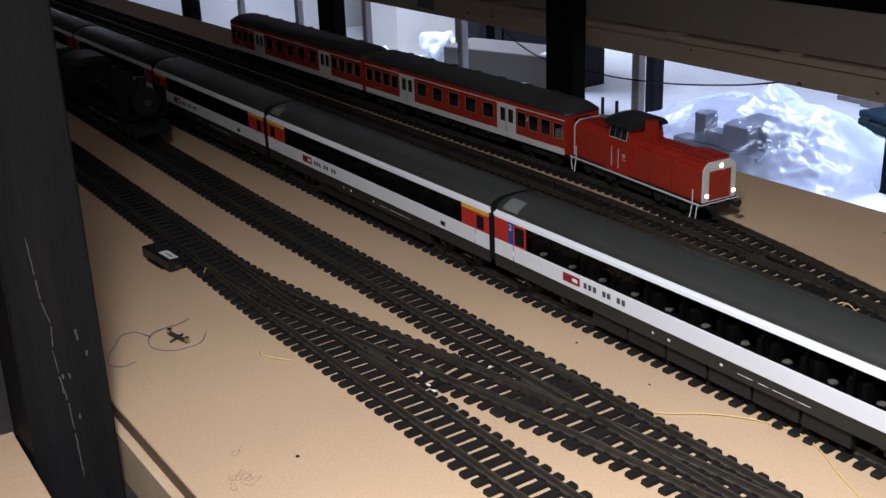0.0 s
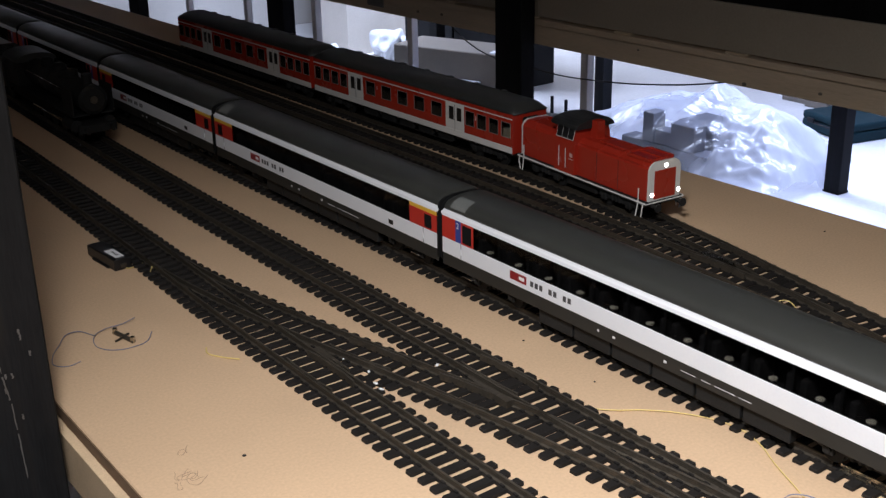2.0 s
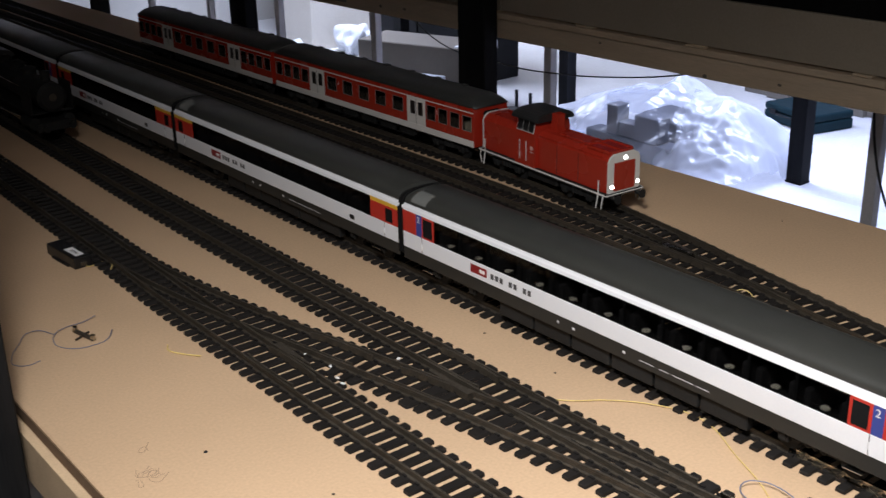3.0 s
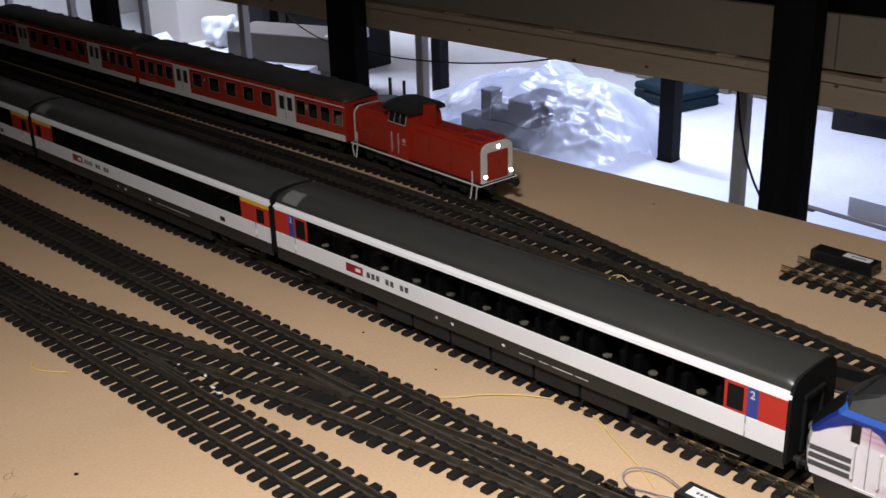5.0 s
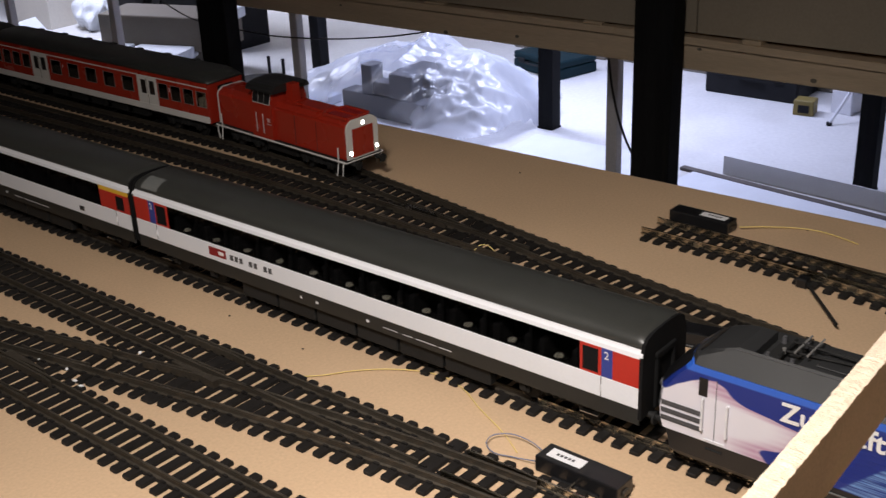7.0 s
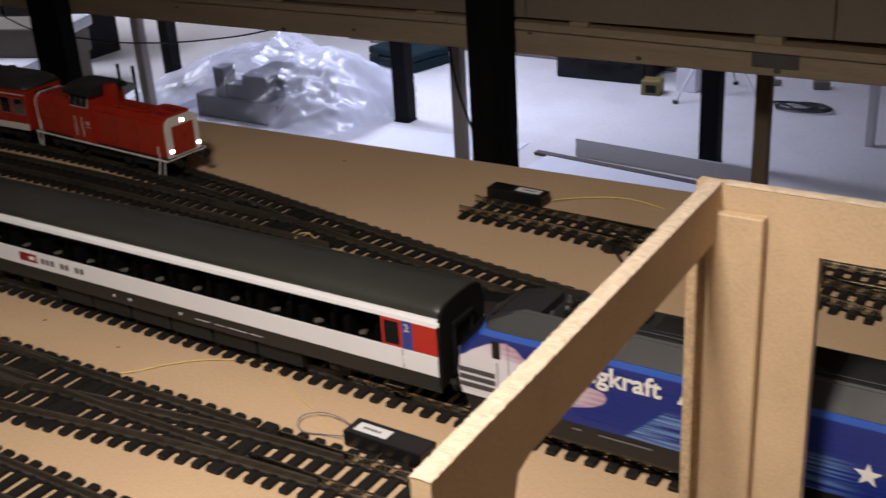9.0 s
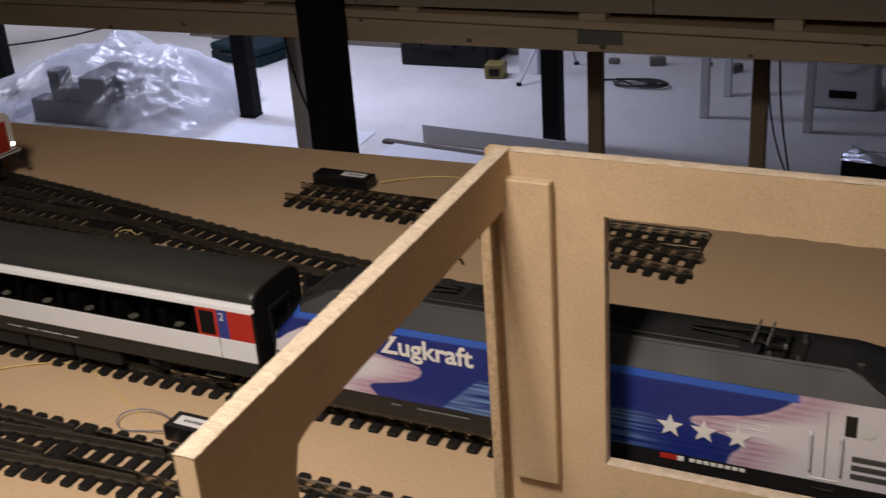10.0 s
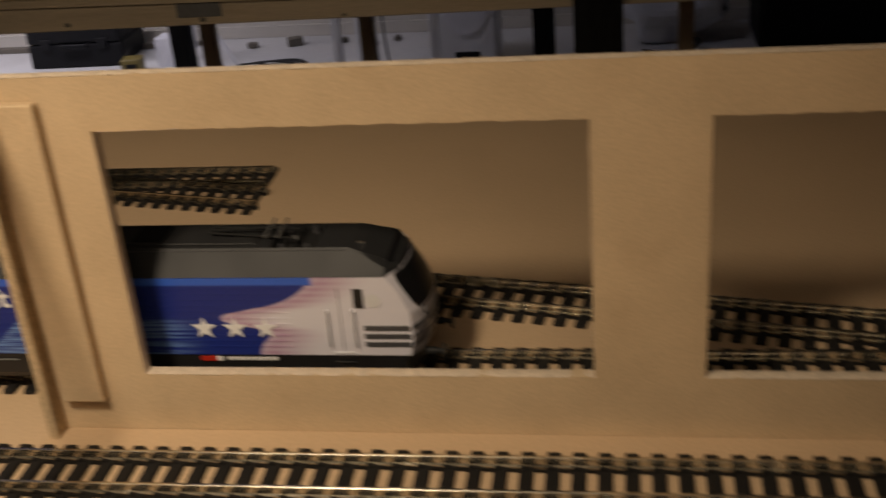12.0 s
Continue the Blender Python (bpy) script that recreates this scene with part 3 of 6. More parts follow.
# below these y a brighter metal carries the highlight along the rails
BRIGHT = {"two": 0.62, "three": 0.60, "five": 0.10, "one": 0.30}
for key, (a, b) in SPAN.items():
    for sgn in (-1, 1):
        cut = BRIGHT.get(key)
        if cut is None:
            part("rail", rail_mesh(key, sgn, a, b), "rail_bright" if key in ("loose", "branch") else "rail", TRACKS[key])
        else:
            part("rail", rail_mesh(key, sgn, cut, b), "rail", TRACKS[key], "dull weathered rail")
            part("rail", rail_mesh(key, sgn, a, cut - 0.001), "rail_bright", TRACKS[key], "near rail length with its highlight put into brighter metal")
    # moulded strips that hold the sleepers together under the rails
    for sgn in (-1, 1):
        ys = np.arange(a, b + 1e-6, 0.04)
        part("sleeper_web", loft([[(at(key, y) + sgn * GAUGE / 2 + u, y, v) for u, v in ((-0.0038, 0.0003), (0.0038, 0.0003), (0.0038, 0.0034), (-0.0038, 0.0034))] for y in ys]), "sleeper", TRACKS[key])


def lay_sleepers(keys, y0, y1, shift):
    """Sleepers across one or more lines; where lines run together one long sleeper carries both."""
    far = {k: bmesh.new() for k in keys}
    rnd = random.Random(len(keys) * 31 + int(shift * 1e4))
    y = y0 + shift
    while y < y1:
        spans = sorted((at(k, y) - TIE / 2, at(k, y) + TIE / 2, k) for k in keys if SPAN[k][0] <= y <= SPAN[k][1])
        merged = []
        for s in spans:
            if merged and s[0] < merged[-1][1] - 0.006:
                merged[-1] = (merged[-1][0], max(s[1], merged[-1][1]), merged[-1][2], True)
            else:
                merged.append((*s, False))
        for s0, s1, k, both in merged:
            ang = 0.0 if both else math.degrees(math.atan(-slope(k, y)))
            wide = 1.62 if both and any(abs(y - j) < PITCH / 2 for j in JOINTS) else 1.0
            m = pose((s0 + s1) / 2, y, 0.0005, 0, 0, ang + rnd.uniform(-0.5, 0.5)) @ Matrix.Diagonal((s1 - s0, wide, 1, 1))
            if -1.15 < y < 2.35:
                ob = new("sleeper", SLEEPER)
                ob.parent = TRACKS[k]
                ob.matrix_basis = m
            else:
                h, w, l = TIE_H, TIE_W / 2, (s1 - s0) / 2
                box(far[k], (s0 + s1) / 2 - l, (s0 + s1) / 2 + l, y - w, y + w, 0.0005, h)
        y += PITCH
    for k in keys:
        if far[k].verts:
            tagged(part("distant_sleeper", far[k], "sleeper", TRACKS[k]), kind="stuff")
        else:
            far[k].free()


lay_sleepers(["one", "cross", "two"], -2.18, 5.6, 0.004)
lay_sleepers(["three"], -2.18, 5.6, 0.0)
lay_sleepers(["four", "five"], -1.14, 5.6, 0.009)
lay_sleepers(["loose", "branch"], 0.112, 0.75, 0.006)

# rail chairs, frogs and check rails
for key, (a, b) in SPAN.items():
    verts, faces = [], []
    y = max(a, -0.85) + 0.006
    while y < min(b, 1.9):
        for sgn in (-1, 1):
            cx = at(key, y) + sgn * GAUGE / 2
            for u in (-0.0042, 0.0042):
                i = len(verts)
                for dz in (TIE_H - 0.0005, TIE_H + 0.0026):
                    for dx, dy in ((-0.0014, -0.0035), (0.0014, -0.0035), (0.0014, 0.0035), (-0.0014, 0.0035)):
                        verts.append((cx + u + dx, y + dy, dz))
                faces += [(i + 4, i + 5, i + 6, i + 7)] + [(i + q, i + (q + 1) % 4, i + 4 + (q + 1) % 4, i + 4 + q) for q in range(4)]
        y += PITCH
    me = bpy.data.meshes.new("rail_chair")
    me.from_pydata(verts, [], faces)
    me.materials.append(M["sleeper"])
    ob = new("rail_chair", me)
    ob.parent = TRACKS[key]
    tagged(ob, kind="stuff")


def check_rail(track, pts, mat="rail", name="check_rail"):
    secs = []
    for x, y in pts:
        secs.append([(x - 0.0014, y, 0.0046), (x + 0.0014, y, 0.0046), (x + 0.0014, y, 0.0135), (x - 0.0014, y, 0.0135)])
    part(name, loft(secs), mat, TRACKS[track])


for key, yc in (("one", 1.13), ("cross", 1.13), ("two", 0.98), ("cross", 0.97), ("four", 1.05), ("five", 1.05)):
    for sgn in (-1, 1):
        ys = [yc - 0.055 + 0.01 * i for i in range(12)]
        check_rail(key, [(at(key, y) + sgn * (GAUGE / 2 - 0.0042) - sgn * 0.0022 * max(0, abs(y - yc) - 0.035) / 0.02, y) for y in ys])
part("frog", prism([(-0.0012, -0.035), (0.0012, -0.035), (0.0052, 0.045), (-0.0052, 0.045)], "z", 0.0046, 0.0139), "nickel", TRACKS["five"], "bright metal frog").location = (1.322, 1.05, 0)
part("frog", prism([(-0.0012, -0.035), (0.0012, -0.035), (0.0052, 0.045), (-0.0052, 0.045)], "z", 0.0046, 0.0139), "rail", TRACKS["cross"], "dull metal frog").location = (0.674, 1.14, 0)
part("frog", prism([(-0.0052, -0.045), (0.0052, -0.045), (0.0012, 0.035), (-0.0012, 0.035)], "z", 0.0046, 0.0139), "rail", TRACKS["two"], "dull metal frog").location = (0.778, 0.96, 0)

# ---------------------------------------------------------------- rolling stock
def wheelset(parent, y, z=0.0141, r=0.0150, mat="black"):
    bm = bmesh.new()
    for sx in (-1, 1):
        rod(bm, (sx * 0.0200, y, z + r), (sx * 0.0228, y, z + r), r + 0.0018, None, 20)
        rod(bm, (sx * 0.0226, y, z + r), (sx * 0.0262, y, z + r), r, None, 20)
    rod(bm, (-0.03, y, z + r), (0.03, y, z + r), 0.0022, None, 8)
    return part("wheelset", bm, mat, parent)


def bogie(parent, y, wheelbase=0.078, gx=0.031):
    bm = bmesh.new()
    for sx in (-1, 1):
        box(bm, sx * gx - 0.002, sx * gx + 0.002, y - wheelbase / 2 - 0.016, y + wheelbase / 2 + 0.016, 0.030, 0.0385, 0.001)
        for dy in (-wheelbase / 2, wheelbase / 2):
            box(bm, sx * (gx + 0.003) - 0.003, sx * (gx + 0.003) + 0.003, y + dy - 0.007, y + dy + 0.007, 0.0265, 0.0385, 0.001)
            rod(bm, (sx * (gx + 0.005), y + dy, 0.0325), (sx * (gx + 0.0075), y + dy, 0.0325), 0.0045, None, 12)
        for dy in (-0.010, 0.0, 0.010):
            rod(bm, (sx * (gx + 0.002), y + dy, 0.031), (sx * (gx + 0.002), y + dy, 0.046), 0.0035, None, 10)
    box(bm, -gx, gx, y - 0.010, y + 0.010, 0.031, 0.046)
    b = part("bogie", bm, "black", parent)
    for dy in (-wheelbase / 2, wheelbase / 2):
        wheelset(b, y + dy)
    return b


def buffers(parent, y, way, z=0.047, mat="black"):
    for sx in (-1, 1):
        bm = bmesh.new()
        rod(bm, (sx * 0.0275, y, z), (sx * 0.0275, y + way * 0.010, z), 0.0036, None, 12)
        rod(bm, (sx * 0.0275, y + way * 0.009, z), (sx * 0.0275, y + way * 0.0165, z), 0.0024, None, 12)
        rod(bm, (sx * 0.0275, y + way * 0.0160, z), (sx * 0.0275, y + way * 0.0185, z), 0.0072, None, 16)
        part("buffer", bm, mat, parent)


def arc_roof(half, z0, z1, n=22, power=2.6):
    pts = []
    for i in range(n + 1):
        a = math.pi * i / n
        c, s = math.cos(a), math.sin(a)
        pts.append((-half * math.copysign(abs(c) ** (2 / power), c), z0 + (z1 - z0) * abs(s) ** (2 / power)))
    return pts


def roof_mesh(half, z0, z1, length, drop=0.010, run=0.02, power=2.6):
    secs = []
    for y, k in ((0.0, 1.0), (run * 0.25, 0.55), (run * 0.6, 0.16), (run, 0.0), (length - run, 0.0), (length - run * 0.6, 0.16), (length - run * 0.25, 0.55), (length, 1.0)):
        top = z1 - drop * k
        ring = [(x, y, z) for x, z in arc_roof(half - 0.0015 * k, z0, top, 22, power)]
        secs.append(ring + [(half - 0.003, y, z0 - 0.0006), (-half + 0.003, y, z0 - 0.0006)])
    return loft(secs)


HALF = 0.0445


def sbb_coach(y0, length, kind):
    """kind: open (windows with table tops), first (unbroken dark band)."""
    label = {"open": "white and black express coach with red doors and dark grey roof", "first": "white and black express coach with yellow first-class stripe and red doors"}[kind]
    t = thing("express_coach", 0.985, y0, 0.0, label, "train coach", "express coaches")
    zb, z1, z2, z3, z4 = 0.0400, 0.0590, 0.0830, 0.1165, 0.1255
    part("underframe", boxed(-0.040, 0.040, 0.004, length - 0.004, 0.0455, 0.0525, 0.001), "black", t)
    for y in np.arange(length * 0.24, length * 0.74, length * 0.085):
        for sx in (-1, 1):
            part("equipment_box", boxed(sx * 0.031 - 0.006, sx * 0.031 + 0.006, y, y + length * 0.08, 0.0165, 0.046, 0.001), "black", t)
    bogie(t, length * 0.135)
    bogie(t, length * 0.865)
    rd = [(0.036, 0.034), (0.036, 0.074)] if kind == "open" else [(0.098, 0.098), (0.070, 0.070)]
    ends = [(0.0, 0.073), (length - 0.075, length)]
    for sx in (-1, 1):
        a, b = sorted((sx * (HALF - 0.0018), sx * HALF))
        part("skirt", boxed(a + 0.0006 * sx * -1, b - 0.0006 * sx, 0.002, length - 0.002, zb, z1, 0.0004), "skirt", t, "dark grey skirt")
        part("lower_side", boxed(a, b, 0.0, length, z1, z2, 0.0005), "coach_white", t)
        part("upper_side", loft([[(sx * (HALF - 0.0018), y, z3), (sx * HALF, y, z3), (sx * (HALF - 0.0008), y, z3 + 0.0045), (sx * (HALF - 0.0036), y, z4), (sx * (HALF - 0.0060), y, z4)] for y in (0.0, length)]), "coach_white", t)
        # door ends
        for k, (e0, e1) in enumerate(ends):
            inner = e1 if k == 0 else e0
            outer = e0 if k == 0 else e1
            s = 1 if k == 0 else -1
            red_to = outer + s * 0.034
            blue_to = outer + s * 0.047
            if kind == "open":
                lo, hi = sorted((outer, red_to))
                part("end_panel", boxed(a, b, lo, hi, z2, z3, 0.0004), "coach_red", t)
                lo, hi = sorted((red_to, blue_to))
                part("class_panel", boxed(a, b, lo, hi, z2, z3, 0.0004), "coach_blue", t)
                if sx < 0:
                    text_mesh("2", 0.0125, "white_print", t, "class_number", 0.0001, Matrix.Translation((-HALF - 0.0003, hi - 0.003, z3 - 0.0120)) @ FACE_LEFT)
                lo, hi = sorted((blue_to, inner))
            else:
                strip, leaf = outer + s * 0.013, outer + s * 0.038
                lo, hi = sorted((outer, strip))
                part("end_panel", boxed(a, b, lo, hi, z2, z3 - 0.0065, 0.0004), "coach_red", t)
                lo, hi = sorted((leaf, inner))
                part("end_panel", boxed(a, b, lo, hi, z2, z3 - 0.0065, 0.0004), "coach_red", t)
                part("class_stripe", boxed(a, b, min(outer, inner), max(outer, inner), z3 - 0.0065, z3, 0.0003), "coach_yellow", t)
                lo, hi = sorted((strip, leaf))
                blue_to = leaf
            top = z3 if kind == "open" else z3 - 0.0065
            door = part("door", boxed(a, b, lo, hi, z2, top, 0.0004), "coach_red", t)
            w = 0.0036
            part("door_window", boxed(sx * HALF - 0.0003, sx * HALF + 0.0003, lo + w, hi - w, z2 + 0.0030, top - 0.0034, 0.0001), "rubber", door, "dark door window")
            hx = sx * (HALF + 0.0008)
            part("door_handle", rods([((hx, blue_to, z2 - 0.017), (hx, blue_to, z2 - 0.009))], 0.0009), "leg_grey", door)
            part("door_seam", boxed(sx * HALF - 0.0002, sx * HALF + 0.0002, blue_to - 0.0005, blue_to + 0.0005, z1 + 0.001, z2), "grey_print", door)
        # window band
        w0, w1 = ends[0][1], ends[1][0]
        bays = max(6, round((w1 - w0) / 0.0618))
        step = (w1 - w0) / bays
        for i in range(bays):
            y = w0 + i * step
            part("pillar", boxed(sx * (HALF - 0.0030), sx * (HALF - 0.0016), y, y + 0.0035, z2, z3), "inside", t)
            part("window_pane", boxed(sx * (HALF - 0.0012), sx * (HALF - 0.0004), y + 0.0002, y + step, z2, z3), "pane_dark", t).visible_shadow = False
    part("saloon_floor", boxed(-0.041, 0.041, 0.003, length - 0.003, 0.060, 0.0665), "inside", t)
    part("saloon_ceiling", boxed(-0.041, 0.041, 0.003, length - 0.003, 0.1170, 0.1195), "inside", t)
    part("partition", boxed(-0.0008, 0.0008, 0.078, length - 0.078, 0.067, 0.1162), "inside", t)
    bays = max(6, round((length - 0.148) / 0.0618))
    step = (length - 0.148) / bays
    for i in range(bays):
        y = 0.073 + (i + 0.5) * step
        for dy in (-0.021, 0.021):
            part("seat", boxed(-0.040, -0.010, y + dy - 0.004, y + dy + 0.004, 0.0665, 0.100, 0.002), "seat", t)
        if kind == "open":
            bm = bmesh.new()
            rod(bm, (-0.0372, y, 0.0852), (-0.0372, y, 0.0866), 0.0052, None, 18)
            part("table_top", bm, "lampshade", t, "small cream table top behind the window")
    part("roof", roof_mesh(HALF - 0.0034, z4, 0.1435, length, 0.005, 0.012, 2.4), "roof_grey", t, "plain dark grey roof", smooth=True)
    part("roof_gutter", rods([((-HALF + 0.0030, 0.004, z4 + 0.0002), (-HALF + 0.0030, length - 0.004, z4 + 0.0002))], 0.0005, 6), "coach_white", t)
    bm = roof_mesh(HALF - 0.0032, z4, 0.1438, length, 0.005, 0.012, 2.4)
    for co, no in (((0, length - 0.052, 0), (0, -1, 0)), ((0, length - 0.018, 0), (0, 1, 0)), ((-0.0405, 0, 0), (-1, 0, 0)), ((-0.020, 0, 0), (1, 0, 0))):
        bmesh.ops.bisect_plane(bm, geom=bm.verts[:] + bm.edges[:] + bm.faces[:], plane_co=co, plane_no=no, clear_outer=True)
    bmesh.ops.delete(bm, geom=[f for f in bm.faces if f.normal.z < 0.05 and f.calc_center_median().z < z4 + 0.001], context="FACES")
    part("roof_hatch", bm, "roof_patch", t, "grey aerial patch on the roof edge")
    for k, y in enumerate((0.0, length)):
        s = 1 if k == 0 else -1
        lo, hi = sorted((y - s * 0.0008, y + s * 0.003))
        part("end_wall", prism([(-HALF - 0.0003, 0.047), (HALF + 0.0003, 0.047), (HALF + 0.0003, z3)] + [(x, z) for x, z in reversed(arc_roof(HALF - 0.0028, z4, 0.1400, 10))] + [(-HALF - 0.0003, z3)], "y", lo, hi), "rubber", t, "black end wall")
        lo, hi = sorted((y - s * 0.0035, y + s * 0.0008))
        bm = bmesh.new()
        for x0, x1, q0, q1 in ((-0.020, -0.014, 0.050, 0.110), (0.014, 0.020, 0.050, 0.110), (-0.020, 0.020, 0.106, 0.114)):
            box(bm, x0, x1, lo, hi, q0, q1, 0.0012)
        part("gangway", bm, "rubber", t, "black rubber gangway frame")
        buffers(t, y, -s)
        part("coupling", boxed(-0.003, 0.003, min(y, y - s * 0.012), max(y, y - s * 0.012), 0.040, 0.047, 0.001), "black", t)
        for sx in (-1, 1):
            part("step", boxed(sx * 0.0415 - 0.004, sx * 0.0415 + 0.004, y + s * 0.050, y + s * 0.072, 0.0335, 0.0350, 0.0005), "nickel", t, "bright metal door step")
    # printed panels: a red mark and a bar in place of the operator's letters
    yy = length * 0.808 if kind == "open" else length * 0.80
    part("emblem", boxed(-HALF - 0.0004, -HALF + 0.0002, yy - 0.034, yy, 0.0660, 0.0780), "emblem_red", t, "dark red emblem panel")
    bm = bmesh.new()
    box(bm, -HALF - 0.0008, -HALF, yy - 0.030, yy - 0.019, 0.0695, 0.0745, 0.0005)
    part("emblem_mark", bm, "white_print", t)
    bm = bmesh.new()
    for i in range(9):
        if i not in (3, 6):
            q = yy - 0.042 - i * 0.0092
            box(bm, -HALF - 0.0003, -HALF + 0.0002, q - 0.0062, q, 0.0675, 0.0752)
    part("operator_marking", bm, "grey_print", t, "grey printed bars")
    if kind == "first":
        part("side_hatch", boxed(-HALF - 0.0004, -HALF + 0.0002, 0.118, 0.130, 0.0645, 0.0715), "box_black", t, "small black hatch")
    for y, w in ((length * 0.30, 0.018), (length * 0.328, 0.030), (length * 0.372, 0.014), (length * 0.40, 0.022), (length * 0.455, 0.0045), (length * 0.56, 0.0045), (length * 0.595, 0.003)):
        part("data_marking", boxed(-HALF + 0.0002, -HALF + 0.0012, y, y + w, 0.0480, 0.0487 if w > 0.01 else 0.0512), "leg_grey", t)
    return t


sbb_coach(0.449, 0.816, "open")
sbb_coach(1.272, 0.726, "first")
sbb_coach(2.006, 0.578, "first")
sbb_coach(2.592, 0.57, "open")
sbb_coach(3.170, 0.57, "open")
sbb_coach(3.748, 0.57, "open")


# ---- electric locomotive in blue advertising paint
def livery():
    """White ends with a pink haze, a deep blue middle with a curved border and paler blue streaks."""
    m = bpy.data.materials.new("blue_livery")
    m.use_nodes = True
    nt = m.node_tree
    n, ln = nt.nodes, nt.links
    b = n["Principled BSDF"]
    b.inputs["Roughness"].default_value = 0.33
    geo = n.new("ShaderNodeNewGeometry")
    sep = n.new("ShaderNodeSeparateXYZ")
    ln.new(geo.outputs["Position"], sep.inputs[0])

    def op(kind, a, c=None, d=None):
        k = n.new("ShaderNodeMath")
        k.operation = kind
        for i, v in enumerate((a, c, d)):
            if v is None:
                continue
            if isinstance(v, (int, float)):
                k.inputs[i].default_value = v
            else:
                ln.new(v, k.inputs[i])
        return k.outputs[0]

    Y, Z = sep.outputs[1], sep.outputs[2]

    def curve(src, lo, hi, pts):
        c = n.new("ShaderNodeFloatCurve")
        mp = c.mapping.curves[0]
        mp.points[0].location = pts[0]
        mp.points[1].location = pts[-1]
        for p in pts[1:-1]:
            mp.points.new(*p)
        c.mapping.update()
        ln.new(op("DIVIDE", op("SUBTRACT", src, lo), hi - lo), c.inputs[1])
        return c.outputs[0]

    def soft(v, edge, width):
        mr = n.new("ShaderNodeMapRange")
        mr.interpolation_type = "SMOOTHSTEP"
        mr.inputs[1].default_value, mr.inputs[2].default_value = edge - width, edge + width
        ln.new(v, mr.inputs[0])
        return mr.outputs[0]

    # borders of the blue towards the nose (low y) and the tail (high y), as functions of height
    nose = op("MULTIPLY_ADD", curve(Z, 0.050, 0.136, [(0, 0.575), (0.055, 0.57), (0.149, 0.535), (0.267, 0.465), (0.323, 0.53), (0.395, 0.79), (0.466, 0.90), (0.56, 0.68), (0.645, 0.36), (0.78, 0.14), (0.93, 0.02), (1, 0.0)]), 0.10, -0.086)
    tail = op("MULTIPLY_ADD", curve(Z, 0.050, 0.136, [(0, 0.46), (0.07, 0.51), (0.136, 0.54), (0.2, 0.40), (0.251, 0.235), (0.326, 0.085), (0.415, 0.02), (0.49, 0.04), (0.533, 0.20), (0.551, 0.34), (0.584, 0.48), (0.61, 0.63), (0.64, 0.74), (0.70, 0.83), (0.775, 0.89), (0.82, 0.97), (1, 1.0)]), 0.111, 0.2605)
    crown = op("MULTIPLY_ADD", curve(Y, 0.355, 0.445, [(0, 1.0), (0.155, 0.94), (0.32, 0.83), (0.56, 0.46), (0.85, 0.0), (1, 0.0)]), 0.029, 0.0935)
    blue = op("MULTIPLY", soft(op("SUBTRACT", Y, nose), 0.0, 0.0022), op("SUBTRACT", 1.0, soft(op("SUBTRACT", Y, tail), 0.0, 0.0022)))
    blue = op("MAXIMUM", blue, op("MULTIPLY", soft(op("SUBTRACT", Z, crown), 0.0, 0.0010), soft(Y, 0.357, 0.004)))
    blue = op("MAXIMUM", blue, op("MULTIPLY", soft(Z, 0.1240, 0.0006), soft(Y, -0.085, 0.003)))
    # pink haze on the white side of both borders, broken into fine lines
    dist = op("MINIMUM", op("ABSOLUTE", op("SUBTRACT", Y, op("ADD", nose, -0.012))), op("ABSOLUTE", op("SUBTRACT", Y, op("ADD", tail, 0.006))))
    wave = op("ABSOLUTE", op("SUBTRACT", op("FRACT", op("DIVIDE", Z, 0.0060)), 0.5))
    haze = op("MULTIPLY", op("SUBTRACT", 1.0, soft(dist, 0.020, 0.028)), op("MULTIPLY_ADD", wave, 0.7, 0.62))
    base = n.new("ShaderNodeMix")
    base.data_type = "RGBA"
    ln.new(haze, base.inputs[0])
    base.inputs[6].default_value = (0.68, 0.66, 0.72, 1)
    base.inputs[7].default_value = (0.42, 0.22, 0.34, 1)
    # blues: brighter top line, deep body, pale streaks low in the middle
    streak = n.new("ShaderNodeTexNoise")
    streak.inputs["Scale"].default_value = 1.0
    vec = n.new("ShaderNodeCombineXYZ")
    ln.new(op("MULTIPLY", Y, 9.0), vec.inputs[1])
    ln.new(op("MULTIPLY", Z, 420.0), vec.inputs[2])
    ln.new(vec.outputs[0], streak.inputs["Vector"])
    slant = op("SUBTRACT", Y, op("MULTIPLY_ADD", op("SUBTRACT", 0.0898, Z), 1.05, 0.203))
    low = op("MULTIPLY", op("SUBTRACT", 1.0, soft(Z, 0.088, 0.006)), op("MULTIPLY", soft(Y, 0.045, 0.03), op("SUBTRACT", 1.0, soft(slant, 0.0, 0.002))))
    bl = n.new("ShaderNodeMix")
    bl.data_type = "RGBA"
    ln.new(op("MULTIPLY", low, soft(streak.outputs["Fac"], 0.5, 0.12)), bl.inputs[0])
    bl.inputs[6].default_value = (0.012, 0.028, 0.20, 1)
    bl.inputs[7].default_value = (0.14, 0.26, 0.50, 1)
    bt = n.new("ShaderNodeMix")
    bt.data_type = "RGBA"
    ln.new(soft(Z, 0.1245, 0.0012), bt.inputs[0])
    ln.new(bl.outputs[2], bt.inputs[6])
    bt.inputs[7].default_value = (0.03, 0.12, 0.55, 1)
    mx = n.new("ShaderNodeMix")
    mx.data_type = "RGBA"
    ln.new(blue, mx.inputs[0])
    ln.new(base.outputs[2], mx.inputs[6])
    ln.new(bt.outputs[2], mx.inputs[7])
    ln.new(mx.outputs[2], b.inputs["Base Color"])
    return m


M["livery"] = livery()


